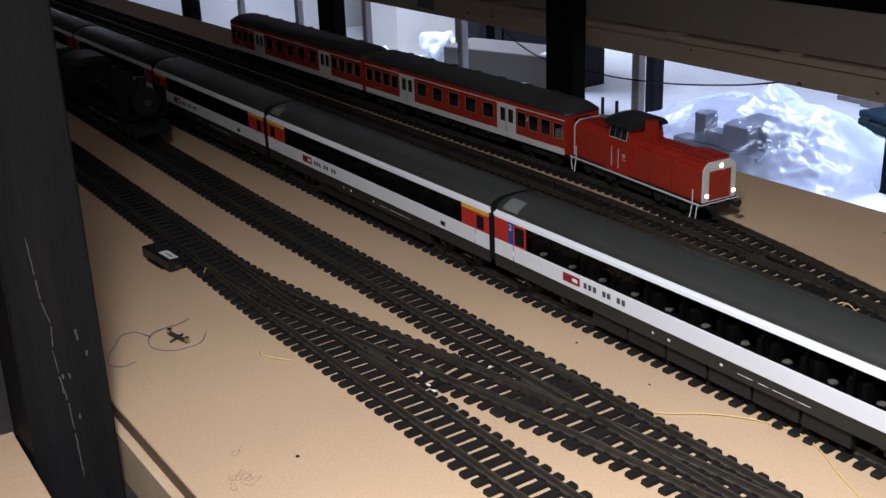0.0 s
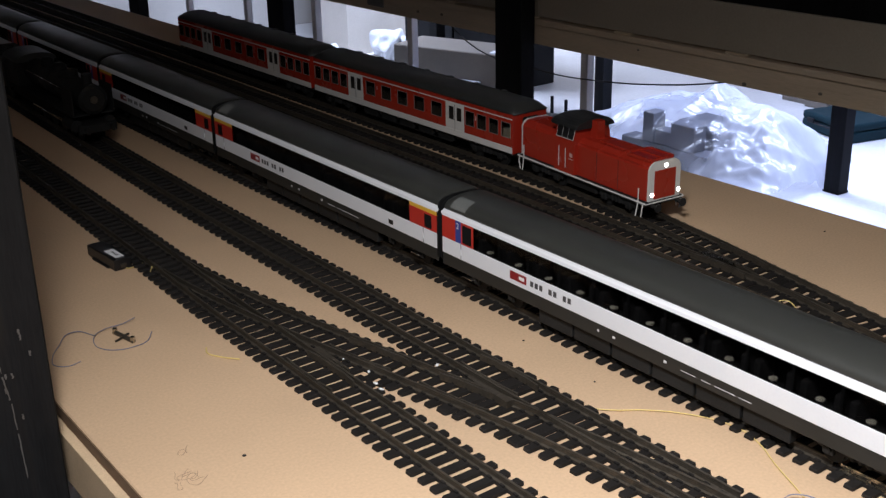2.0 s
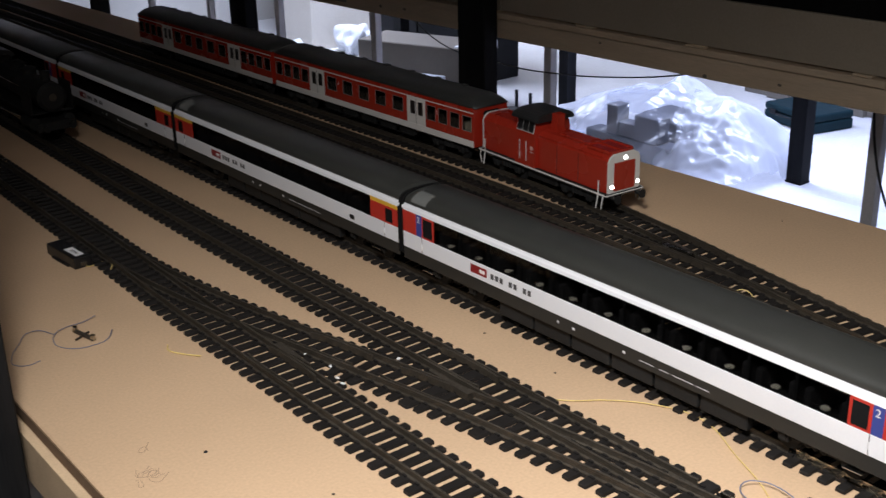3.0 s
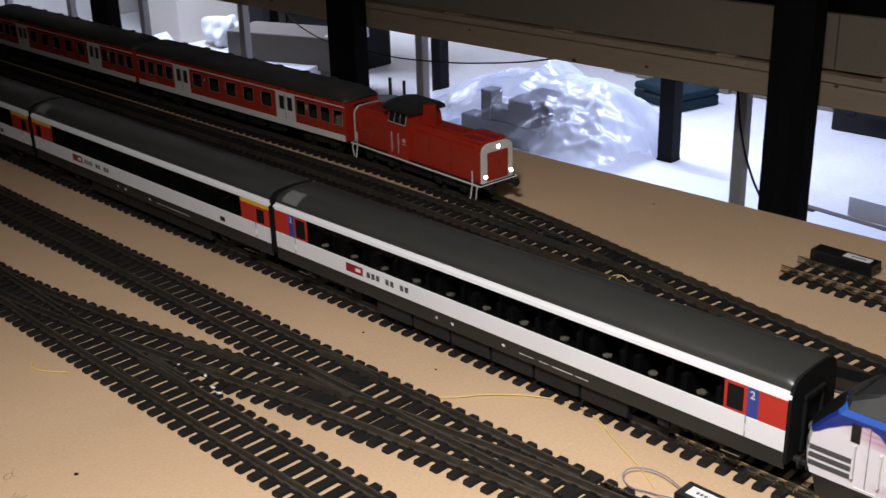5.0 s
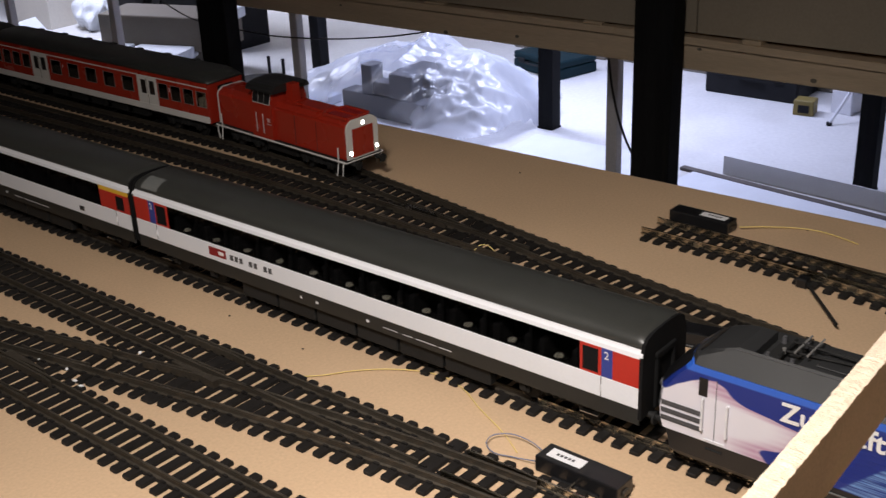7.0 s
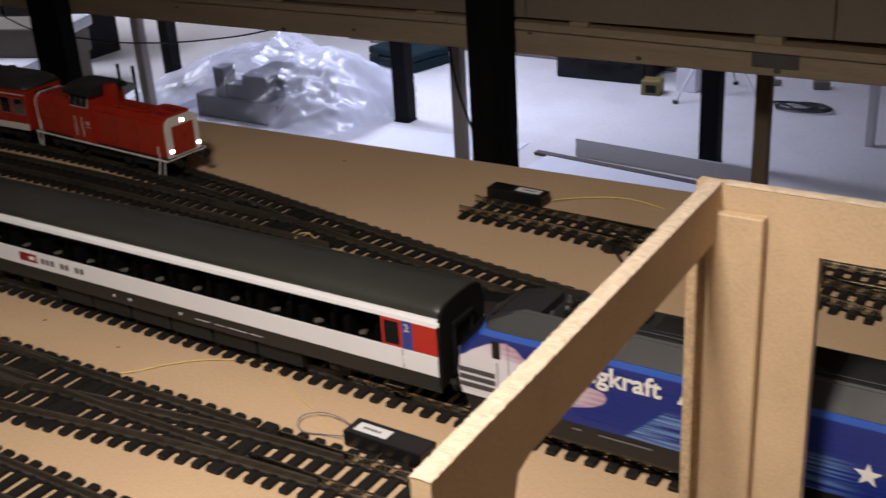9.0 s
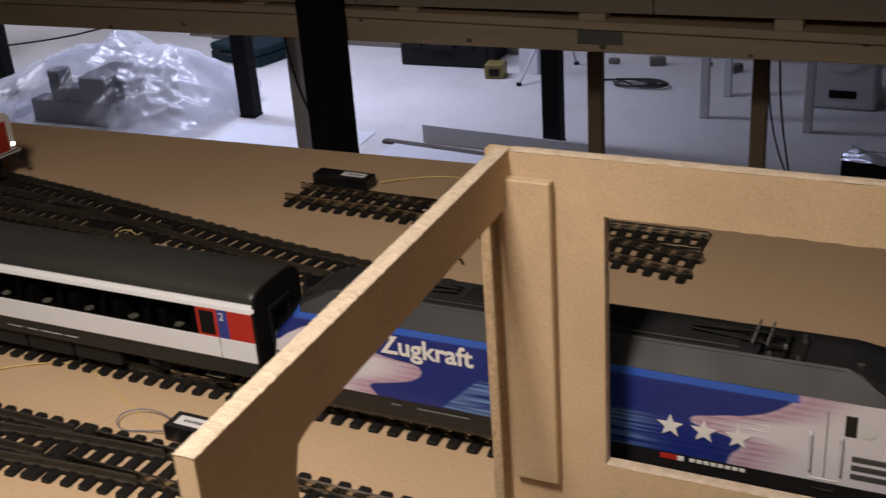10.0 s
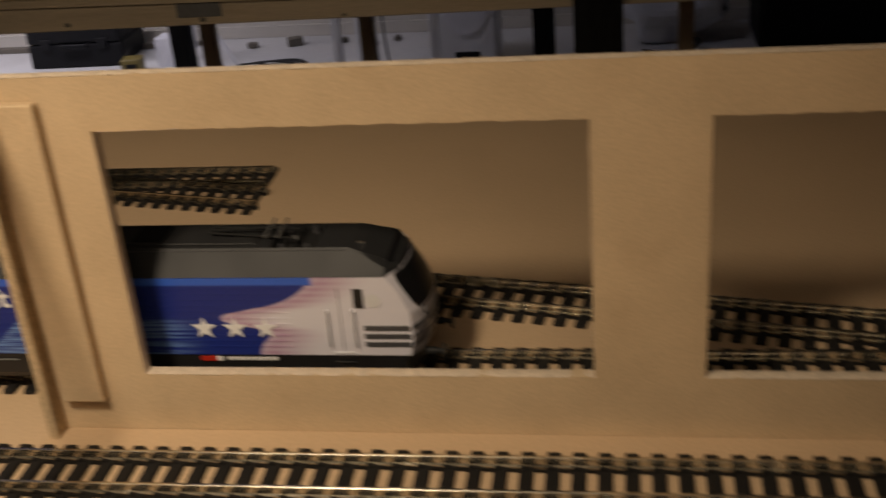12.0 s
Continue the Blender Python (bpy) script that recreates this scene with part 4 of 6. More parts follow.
def blue_loco():
    L0, L1 = -0.196, 0.440
    t = thing("electric_locomotive", 0.985, 0.0, 0.0, "streamlined electric locomotive in blue, white and pink advertising paint", "locomotive")
    zs, zt, H = 0.1315, 0.1515, 0.0465
    rake = [(0.0515, 0.0265), (0.0605, 0.0238), (0.0740, 0.0222), (0.0950, 0.0238), (0.1050, 0.0280), (0.1150, 0.0330), (0.1230, 0.0380), (zs, 0.0430)]
    lean = [(0.0515, 0.0175), (0.0605, 0.0148), (0.0740, 0.0135), (0.0950, 0.0165), (0.1050, 0.0235), (0.1150, 0.0315), (0.1230, 0.0395), (zs, 0.0475)]

    def nose_y(z, x, end):
        """Distance along the track of the rounded nose at a height and an offset from the centre line."""
        form = rake if end < 0 else lean
        d = float(np.interp(z, [r[0] for r in form], [r[1] for r in form])) - 0.0145 * (1 - min(1.0, abs(x) / H) ** 2.4)
        return L0 + d if end < 0 else L1 - d

    xs = [H * math.sin(math.pi / 2 * q / 8) for q in range(-8, 9)]
    sec = []
    for z, _ in rake:
        sec.append([(x, nose_y(z, x, -1), z) for x in xs] + [(x, nose_y(z, x, 1), z) for x in reversed(xs)])
    part("body", loft(sec), M["livery"], t)

    # roof: sloping flanks, flat top, two sunken wells for the current collectors
    def roof_ring(y, half, inset, z, well):
        top = z + 0.0020
        deep = 0.1425 if well else top + 0.0002
        q = min(0.0285, max(0.004, half - inset - 0.002))
        return [(-half, y, zs + 0.0005), (-half + inset, y, z), (-q, y, top), (-q + 0.0004, y, deep), (q - 0.0004, y, deep), (q, y, top), (half - inset, y, z), (half, y, zs + 0.0005)]

    ends = ((0.0335, 0.0290, 0.0030, 0.1328), (0.0440, 0.0456, 0.0060, 0.1378), (0.0540, 0.0459, 0.0100, 0.1420), (0.0660, 0.0459, 0.0150, 0.1464), (0.0780, 0.0459, 0.0185, 0.1495))
    sec = [roof_ring(L0 + d, h, i, z, False) for d, h, i, z in ends]
    for y0, y1 in ((-0.086, -0.046), (0.300, 0.341)):
        for y, w in ((y0 - 0.0004, False), (y0, True), (y1, True), (y1 + 0.0004, False)):
            sec.append(roof_ring(y, 0.0459, 0.0185, 0.1495, w))
    sec += [roof_ring(L1 - d - 0.0045, h, i, z, False) for d, h, i, z in reversed(ends)]
    part("roof", loft(sec), "loco_roof", t, "dark grey roof with sloping flanks")
    for sx in (-1, 1):
        part("roof_edge_line", rods([((sx * 0.0274, L0 + 0.080, 0.1498), (sx * 0.0274, L1 - 0.080, 0.1498))], 0.0005, 6), "grey_print", t)
    part("roof_walkway", boxed(-0.020, 0.020, -0.030, 0.285, zt + 0.0005, zt + 0.0020, 0.0005), "loco_roof", t)
    for end in (-1, 1):
        # windscreen that runs up over the brow
        rim = [(z, w) for z, w in ((0.0960, 0.0365), (0.1050, 0.0395), (0.1150, 0.0405), (0.1240, 0.0400), (0.1305, 0.0385))]
        rows_ = [[(w * q / 4, nose_y(z, w * q / 4, end) + end * 0.0007, z) for q in range(-4, 5)] for z, w in rim]
        for d, z, w in ((0.0360, 0.1352, 0.026), (0.0440, 0.1404, 0.030)):
            rows_.append([(w * q / 4, (L0 + d if end < 0 else L1 - d - 0.0045), z + 0.0006) for q in range(-4, 5)])
        part("windscreen", loft(rows_, closed=False), "box_black", t, "dark raked windscreen", smooth=True)
        for z in (0.0605, 0.0690, 0.0775):
            rows_ = []
            for v in (z, z + 0.0056):
                rows_.append([(x, nose_y(v, x, end) + end * 0.0006, v) for x in xs])
            part("nose_band", loft(rows_, closed=False), "grey_print", t, "dark grey band round the nose")
        for sx in (-1, 1):
            yf = nose_y(0.0880, 0.026, end)
            bm = bmesh.new()
            rod(bm, (sx * 0.026, yf - end * 0.004, 0.0890), (sx * 0.026, yf + end * 0.0003, 0.0890), 0.0046, None, 16)
            part("headlamp", bm, "grey_print", t)
        yb = (L0 + 0.016) if end < 0 else (L1 - 0.016)
        buffers(t, yb, end, 0.045)
    sec = []
    for z, back, squeeze in ((0.0235, 0.016, 0.90), (0.0290, 0.008, 0.965), (0.0513, 0.0025, 0.985)):
        sec.append([(x * squeeze, nose_y(0.0515, x, -1) + back, z) for x in xs] + [(x * squeeze, nose_y(0.0515, x, 1) - back, z) for x in reversed(xs)])
    part("skirt", loft(sec), "loco_skirt", t, "black skirt rounded under the nose")
    for y in (L0 + 0.13, L1 - 0.13):
        bogie(t, y, 0.090, 0.034)
    for sx in (-1, 1):
        x = sx * (H + 0.0004)
        # long ribs in the body sides
        for i in range(11):
            z = 0.060 + i * 0.0060
            part("rib", boxed(min(x, x - sx * 0.0008), max(x, x - sx * 0.0008), -0.062, 0.292, z, z + 0.0011), M["livery"], t)
        for ye, s, dw, dr, ds in ((L0, 1, 0.0695, (0.0755, 0.1000), 0.0670), (L1, -1, 0.0590, (0.0600, 0.0855), 0.0600)):
            part("cab_window", boxed(x - 0.0003, x + 0.0003, ye + s * dw - 0.0046, ye + s * dw + 0.0046, 0.1010, 0.1205, 0.0001), "box_black", t, "narrow dark cab window")
            if s > 0:
                bm = bmesh.new()
                rod(bm, (x - 0.0002, ye + 0.0565, 0.1085), (x + sx * 0.0003, ye + 0.0565, 0.1085), 0.0070, None, 24)
                part("porthole_cover", bm, "white_metal", t)
            for d in dr:
                yy = ye + s * d
                xr = sx * (H + 0.0030)
                part("grab_rail", rods([((xr, yy, 0.064), (xr, yy, 0.099)), ((xr, yy, 0.0645), (sx * H, yy, 0.0645)), ((xr, yy, 0.0985), (sx * H, yy, 0.0985))], 0.0014), "leg_grey", t, "grey grab rail")
            yd = ye + s * (dr[0] + dr[1]) / 2
            part("door_seam", boxed(x - 0.0001, x + 0.0001, yd - 0.0003, yd + 0.0003, 0.056, 0.122), "grey_print", t)
            part("door_step", boxed(x - 0.0003, x + 0.0008, yd - 0.0110, yd + 0.0110, 0.0530, 0.0550, 0.0003), "leg_grey", t)
            for z in (0.0605, 0.0690, 0.0775):
                lo, hi = sorted((ye + s * (0.0245 if s > 0 else 0.0150), ye + s * ds))
                part("grey_band", boxed(x - 0.0004, x + 0.0002, lo, hi, z, z + 0.0056, 0.0003), "grey_print", t)
            part("cab_step", boxed(sx * 0.0430 - 0.004, sx * 0.0430 + 0.004, yd - 0.009, yd + 0.009, 0.0425, 0.0445, 0.0005), "black", t)
    # stars
    xs = -H - 0.0012
    for yc, size in ((0.0215, 0.0120), (-0.0080, 0.0118), (-0.0370, 0.0116)):
        ring = []
        for i in range(10):
            a = math.pi / 2 + i * math.pi / 5
            r = size if i % 2 == 0 else size * 0.42
            ring.append((yc - r * math.cos(a), 0.0805 + r * math.sin(a)))
        part("star", prism(ring, "x", xs - 0.0003, xs + 0.0003), "white_print", t, "white star")
    text_mesh("Zugkraft A", 0.0277, "white_print", t, "lettering", 0.0002, Matrix.Translation((xs - 0.0002, 0.303, 0.1035)) @ FACE_LEFT, 0.0006)
    # number and operator markings as bars
    part("emblem", boxed(-H - 0.0010, -H, 0.014, 0.030, 0.0452, 0.0500), "coach_red", t)
    bm = bmesh.new()
    box(bm, -H - 0.0012, -H, 0.009, 0.0145, 0.0455, 0.0497)
    for i in range(8):
        box(bm, -H - 0.0010, -H, -0.044 + i * 0.0062, -0.0395 + i * 0.0062, 0.0462, 0.0492)
    part("number_marking", bm, "white_print", t)
    for y, w in ((0.288, 0.010), (0.215, 0.055)):
        part("data_marking", boxed(-H - 0.0006, -H + 0.002, y, y + w, 0.0440, 0.0450), "roof_patch", t)
    # folded current collectors, lying back from their wells over the roof
    for yc, s in ((0.320, -1), (-0.066, 1)):
        pan = part("pantograph_base", boxed(-0.024, 0.024, yc - 0.016, yc + 0.016, 0.1428, 0.1450, 0.0008), "black", t)
        for sx in (-1, 1):
            for dy in (-0.012, 0.012):
                bm = bmesh.new()
                rod(bm, (sx * 0.019, yc + dy, 0.1448), (sx * 0.019, yc + dy, 0.1520), 0.0030, 0.0020, 10)
                part("insulator", bm, "grey_print", pan)
        part("pivot", rods([((-0.019, yc, 0.1520), (0.019, yc, 0.1520))], 0.0016), "black", pan)
        part("pivot_bolt", rods([((-0.010, yc, 0.1500), (-0.010, yc, 0.1560))], 0.0018), "joint_plate", pan, "dull pivot bolt")
        for sx in (-1, 1):
            part("collector_arm", rods([((sx * 0.010, yc, 0.1535), (sx * 0.006, yc + s * 0.082, zt + 0.0062))], 0.0012), "black", pan)
        part("upper_arm", rods([((0.0, yc + s * 0.082, zt + 0.0062), (0.0, yc + s * 0.010, zt + 0.0085))], 0.0012), "black", pan)
        for d in (0.014, 0.026):
            part("contact_strip", rods([((-0.020, yc + s * d, zt + 0.0082), (0.020, yc + s * d, zt + 0.0082))], 0.0010), "joint_plate", pan, "dull metal contact strip")
    for y in (0.200, 0.130, 0.060):
        part("roof_hatch", boxed(-0.016, 0.016, y, y + 0.030, zt + 0.0020, zt + 0.0036, 0.0008), "black", t)
    part("horn", rods([((-0.012, L0 + 0.072, 0.1490), (-0.012, L0 + 0.066, 0.1500))], 0.0018), "nickel", t)
    return t


blue_loco()


# ---- red diesel train on the far track
def ride(t, key, ya, yb):
    """Set a vehicle with bogie centres over the line at ya and yb (world y)."""
    xa, xb = at(key, ya), at(key, yb)
    t.matrix_world = pose((xa + xb) / 2, (ya + yb) / 2, 0, 0, 0, -math.degrees(math.atan2(xb - xa, yb - ya)))


FRONT = 1.232


def red_loco():
    t = thing("diesel_locomotive", 0, 0, 0, "bright red diesel locomotive with dark cab roof and lit lamps", "locomotive")
    n = 0.188    # half length of the frame
    part("main_frame", boxed(-0.0415, 0.0415, -n, n, 0.0430, 0.0500, 0.001), "black", t)
    for sx in (-1, 1):
        part("frame_edge", boxed(sx * 0.0425 - 0.0008, sx * 0.0425 + 0.0008, -n, n, 0.0470, 0.0500, 0.0003), "db_white", t, "white frame edge line")

    def hood(y0, y1, half, top, name):
        sec = []
        for y in (y0, y1):
            sec.append([(-half, y, 0.0502), (-half, y, top - 0.012), (-half + 0.003, y, top - 0.007), (-half + 0.012, y, top - 0.001), (0, y, top), (half - 0.012, y, top - 0.001), (half - 0.003, y, top - 0.007), (half, y, top - 0.012), (half, y, 0.0502)])
        return part(name, loft(sec), "db_red", t)

    long_hood = hood(-0.184, 0.018, 0.0345, 0.1170, "long_hood")
    hood(0.066, 0.184, 0.0345, 0.1170, "short_hood")
    # hood seams, grab lines and roof grille
    for y in (-0.105, -0.045):
        part("hood_seam", boxed(-0.0348, 0.0348, y - 0.0005, y + 0.0005, 0.052, 0.104), "inside", long_hood)
    for sx in (-1, 1):
        part("hood_rail", rods([((sx * 0.0330, -0.170, 0.1095), (sx * 0.0330, 0.010, 0.1095))], 0.0009), "db_red", long_hood)
    bm = bmesh.new()
    for q in ((-0.0275, -0.0235, -0.178, -0.118), (0.0235, 0.0275, -0.178, -0.118), (-0.0235, 0.0235, -0.181, -0.177), (-0.0235, 0.0235, -0.119, -0.115), (-0.0015, 0.0015, -0.177, -0.119)):
        box(bm, *q, 0.1150, 0.1205, 0.0006)
    part("cooler_rim", bm, "db_red", long_hood, "raised red rim round the roof cooler")
    part("roof_grille", boxed(-0.0235, 0.0235, -0.177, -0.119, 0.1166, 0.1174), "emblem_red", long_hood, "dark red recessed grille")
    part("cooling_cover", boxed(-0.017, 0.017, -0.112, -0.030, 0.1162, 0.1192, 0.0012), "db_red", long_hood)
    # cab
    cab = part("cab", prism([(-0.0420, 0.0502), (0.0420, 0.0502), (0.0400, 0.1150), (0.0345, 0.1385), (-0.0345, 0.1385), (-0.0400, 0.1150)], "y", 0.012, 0.072), "db_red", t)
    sec = []
    for y in (0.004, 0.008, 0.078, 0.082):
        inset = 0.001 if y in (0.004, 0.082) else 0
        sec.append([(x * 1.0, y, z) for x, z in arc_roof(0.0440 - inset, 0.1345, 0.1500 - inset, 12, 2.3)] + [(0.041, y, 0.1335), (-0.041, y, 0.1335)])
    part("cab_roof", loft(sec), "cab_roof", t, "dark grey rounded cab roof")
    for sx in (-1, 1):
        def quad(y0, y1, z0, z1, off):
            f = lambda z: sx * (0.0400 - (z - 0.1150) / 0.0235 * 0.0055 + off)
            return loft([[(f(z0), y0, z0), (f(z0), y1, z0)], [(f(z1), y0, z1), (f(z1), y1, z1)]], closed=False)
        part("window_frame", quad(0.0160, 0.0680, 0.1125, 0.1335, 0.0005), "db_white", cab, "white window surround")
        for a, b in ((0.0172, 0.0330), (0.0340, 0.0500), (0.0510, 0.0668)):
            part("cab_window", quad(a, b, 0.1138, 0.1328, 0.0010), "box_black", cab)
        for y in (0.055, 0.035):
            part("grab_rail", rods([((sx * 0.0440, y, 0.060), (sx * 0.0440, y, 0.096))], 0.0006), "db_white", cab)
        bm = bmesh.new()
        box(bm, sx * 0.0425 - 0.0004, sx * 0.0425 + 0.0003, 0.0165, 0.0245, 0.082, 0.0885)
        box(bm, sx * 0.0425 - 0.0004, sx * 0.0425 + 0.0003, 0.0140, 0.0265, 0.0775, 0.0787)
        part("marking", bm, "pale_marking", cab, "small white marking bars")
    part("exhaust", prism([(-0.010, 0.1165), (0.010, 0.1165), (0.008, 0.1480), (-0.008, 0.1480)], "y", -0.012, 0.006), "db_red", t)
    part("horn", rods([((0.014, 0.000, 0.146), (0.014, -0.020, 0.147)), ((0.020, 0.004, 0.146), (0.020, -0.012, 0.147))], 0.0018), "black", t)
    # ends: pale frame round a red door, lamps, rails, buffers
    for s in (-1, 1):
        ye = s * 0.184
        f = [(-0.0348, 0.0505), (0.0348, 0.0505), (0.0348, 0.1035), (0.0325, 0.1095), (0.0285, 0.1135), (0.0215, 0.1172), (-0.0215, 0.1172), (-0.0285, 0.1135), (-0.0325, 0.1095), (-0.0348, 0.1035)]
        fr = part("front_frame", prism(f, "y", min(ye, ye + s * 0.004), max(ye, ye + s * 0.004)), "db_white", t, "pale grey front frame")
        part("front_door", boxed(-0.0235, 0.0235, min(ye + s * 0.0041, ye + s * 0.005), max(ye + s * 0.0041, ye + s * 0.005), 0.0530, 0.1020, 0.0003), "db_red", t)
        for x, z in ((-0.029, 0.062), (0.029, 0.062), (0.0, 0.1095)):
            bm = bmesh.new()
            rod(bm, (x, ye + s * 0.004, z), (x, ye + s * 0.0062, z), 0.0042, None, 16)
            lamp = part("headlamp", bm, "db_white", t)
            bm = bmesh.new()
            rod(bm, (x, ye + s * 0.0061, z), (x, ye + s * 0.0068, z), 0.0034, None, 16)
            part("lamp_lens", bm, "lamp_on" if s < 0 else "db_white", lamp, "glowing white lens" if s < 0 else "")
        yy = s * 0.1905
        part("end_rail", rods([((-0.042, yy, 0.0480), (0.042, yy, 0.0480))], 0.0011), "db_white", t, "white wire rail")
        for sx in (-1, 1):
            part("corner_rail", rods([((sx * 0.042, s * 0.1835, 0.0480), (sx * 0.044, s * 0.1835, 0.0400)), ((sx * 0.044, s * 0.1835, 0.0400), (sx * 0.043, s * 0.180, 0.0240)), ((sx * 0.042, s * 0.1835, 0.0480), (sx * 0.042, yy, 0.0480))], 0.0011), "db_white", t, "white bent-wire corner rail")
            part("step_rail", rods([((sx * 0.042, s * 0.170, 0.0720), (sx * 0.042, s * 0.170, 0.0480)), ((sx * 0.042, s * 0.170, 0.0480), (sx * 0.046, s * 0.169, 0.0240))], 0.0011), "db_white", t, "white bent-wire step rail")
        buffers(t, s * 0.188, s, 0.0430)
    for y in (-0.105, 0.105):
        bogie(t, y, 0.068, 0.033)
    part("fuel_tank", boxed(-0.034, 0.034, -0.045, 0.045, 0.026, 0.0425, 0.003), "black", t)
    for ob in t.children_recursive:
        ob.data.transform(Matrix.Diagonal((1, 0.942, 1, 1)))
    return t


def red_coach():
    L = 0.710
    h = L / 2
    t = thing("regional_coach", 0, 0, 0, "red regional coach with pale doors and dark roof", "train coach", "red coaches")
    z0, z1, z2, z3 = 0.0480, 0.0560, 0.1150, 0.1185
    part("underframe", boxed(-0.0390, 0.0390, -h + 0.004, h - 0.004, 0.0430, 0.0500, 0.001), "black", t)
    for y in np.arange(-h * 0.45, h * 0.45, 0.068):
        for sx in (-1, 1):
            part("equipment_box", boxed(sx * 0.030 - 0.004, sx * 0.030 + 0.004, y, y + 0.050, 0.030, 0.044, 0.001), "black", t)
    part("truss_rod", rods([((-0.036, -h * 0.45, 0.0300), (-0.036, h * 0.45, 0.0300)), ((0.036, -h * 0.45, 0.0300), (0.036, h * 0.45, 0.0300))], 0.0010), "black", t)
    for y in (-h * 0.76, h * 0.76):
        bogie(t, y, 0.078)
    doors = [(-h * 0.505 - 0.030, -h * 0.505 + 0.030), (h * 0.505 - 0.030, h * 0.505 + 0.030)]
    wz0, wz1 = 0.0775, 0.1070
    groups = [(-h, doors[0][0], 4), (doors[0][1], doors[1][0], 5), (doors[1][1], h, 4)]
    for sx in (-1, 1):
        a, b = sorted((sx * (HALF - 0.0030), sx * (HALF - 0.0012)))
        part("lower_band", boxed(a - 0.0003, b + 0.0003, -h, h, z0, z1 + 0.0045, 0.0004), "db_white", t, "pale grey lower band")
        part("eave_stripe", boxed(a, b + 0.0002 if sx > 0 else b, -h, h, z2 - 0.0012, z2 + 0.0009, 0.0002), "db_white", t)
        part("cornice", boxed(a, b, -h, h, z2 + 0.0009, z3 + 0.0060, 0.0003), "db_red", t)
        for d0, d1 in doors:
            dr = part("door", boxed(a, b, d0, d1, z1 + 0.0045, z2 - 0.0012, 0.0003), "db_white", t, "pale grey double door")
            for q in (d0 + 0.0085, (d0 + d1) / 2 + 0.0035):
                part("door_window", boxed(sx * (HALF - 0.0012) - 0.0004, sx * (HALF - 0.0012) + 0.0004, q, q + 0.0150, 0.0800, 0.1070, 0.0003), "box_black", dr)
            part("door_seam", boxed(sx * (HALF - 0.0012) - 0.0003, sx * (HALF - 0.0012) + 0.0003, (d0 + d1) / 2 - 0.0005, (d0 + d1) / 2 + 0.0005, 0.0600, 0.1120), "grey_print", dr)
        for g0, g1, cnt in groups:
            part("red_side", boxed(a, b, g0, g1, z1 + 0.0045, wz0, 0.0002), "db_red", t)
            part("red_side", boxed(a, b, g0, g1, wz1, z2 - 0.0012, 0.0002), "db_red", t)
            st = (g1 - g0) / cnt
            ww = min(0.035, st * 0.76)
            edge = g0
            for i in range(cnt):
                c = g0 + (i + 0.5) * st
                part("red_pillar", boxed(a, b, edge, c - ww / 2, wz0, wz1), "db_red", t)
                edge = c + ww / 2
                bm = bmesh.new()
                xx0, xx1 = sorted((sx * (HALF - 0.0016), sx * (HALF - 0.0006)))
                e = 0.0006
                for q in ((c - ww / 2, c - ww / 2 + e, wz0, wz1), (c + ww / 2 - e, c + ww / 2, wz0, wz1), (c - ww / 2, c + ww / 2, wz0, wz0 + e), (c - ww / 2, c + ww / 2, wz1 - e, wz1)):
                    box(bm, xx0, xx1, *q)
                win = part("window_frame", bm, "db_trim", t)
                end_window = abs(c) > h - st
                part("window_pane", boxed(sx * (HALF - 0.0022), sx * (HALF - 0.0017), c - ww / 2 + e, c + ww / 2 - e, wz0 + e, wz1 - e), "pane_clear" if end_window else "pane_dark", win).visible_shadow = False
            part("red_pillar", boxed(a, b, edge, g1, wz0, wz1), "db_red", t)
        for q in (-h * 0.28, h * 0.27):
            if sx < 0:
                text_mesh("1", 0.0090, "white_print", t, "class_number", 0.0001, Matrix.Translation((-HALF + 0.0008, q, 0.0945)) @ FACE_LEFT)
        if sx < 0:
            text_mesh("2", 0.0100, "white_print", t, "class_number", 0.0001, Matrix.Translation((-HALF + 0.0008, -h * 0.685, 0.0935)) @ FACE_LEFT)
    part("saloon_floor", boxed(-0.040, 0.040, -h + 0.003, h - 0.003, 0.0575, 0.0640), "inside", t)
    for i in range(15):
        y = -h + 0.03 + i * (L - 0.06) / 14
        part("seat", boxed(-0.038, -0.008, y - 0.004, y + 0.004, 0.064, 0.092, 0.002), "carton", t)
        part("seat", boxed(0.008, 0.038, y - 0.004, y + 0.004, 0.064, 0.092, 0.002), "carton", t)
    roof = part("roof", roof_mesh(HALF - 0.0006, z3 + 0.0055, 0.1440, L + 0.006, 0.014, 0.030, 2.3), "db_roof", t, "dark grey roof", smooth=True)
    roof.location = (0, -h - 0.003, 0)
    for y in np.arange(-h + 0.09, h - 0.05, 0.085):
        part("roof_vent", boxed(0.012, 0.026, y, y + 0.016, 0.0420 + 0.098, 0.1450, 0.002), "db_roof", t)
    for s in (-1, 1):
        y = s * h
        part("vestibule_wall", boxed(-0.037, 0.037, min(y - s * 0.012, y - s * 0.014), max(y - s * 0.012, y - s * 0.014), 0.0642, 0.1150), "cream_wall", t, "cream inner wall")
        lo, hi = sorted((y - s * 0.003, y + s * 0.0004))
        part("end_wall", prism([(-HALF + 0.0016, 0.048), (HALF - 0.0016, 0.048), (HALF - 0.0016, z3)] + [(x, z) for x, z in reversed(arc_roof(HALF - 0.0016, z3, 0.1280, 10, 2.3))][1:], "y", lo, hi), "db_red", t, "red end wall")
        lo, hi = sorted((y + s * 0.0005, y + s * 0.0050))
        part("gangway", boxed(-0.019, 0.019, lo, hi, 0.050, 0.116, 0.003), "rubber", t, "black gangway")
        buffers(t, y, s, 0.045)
    return t


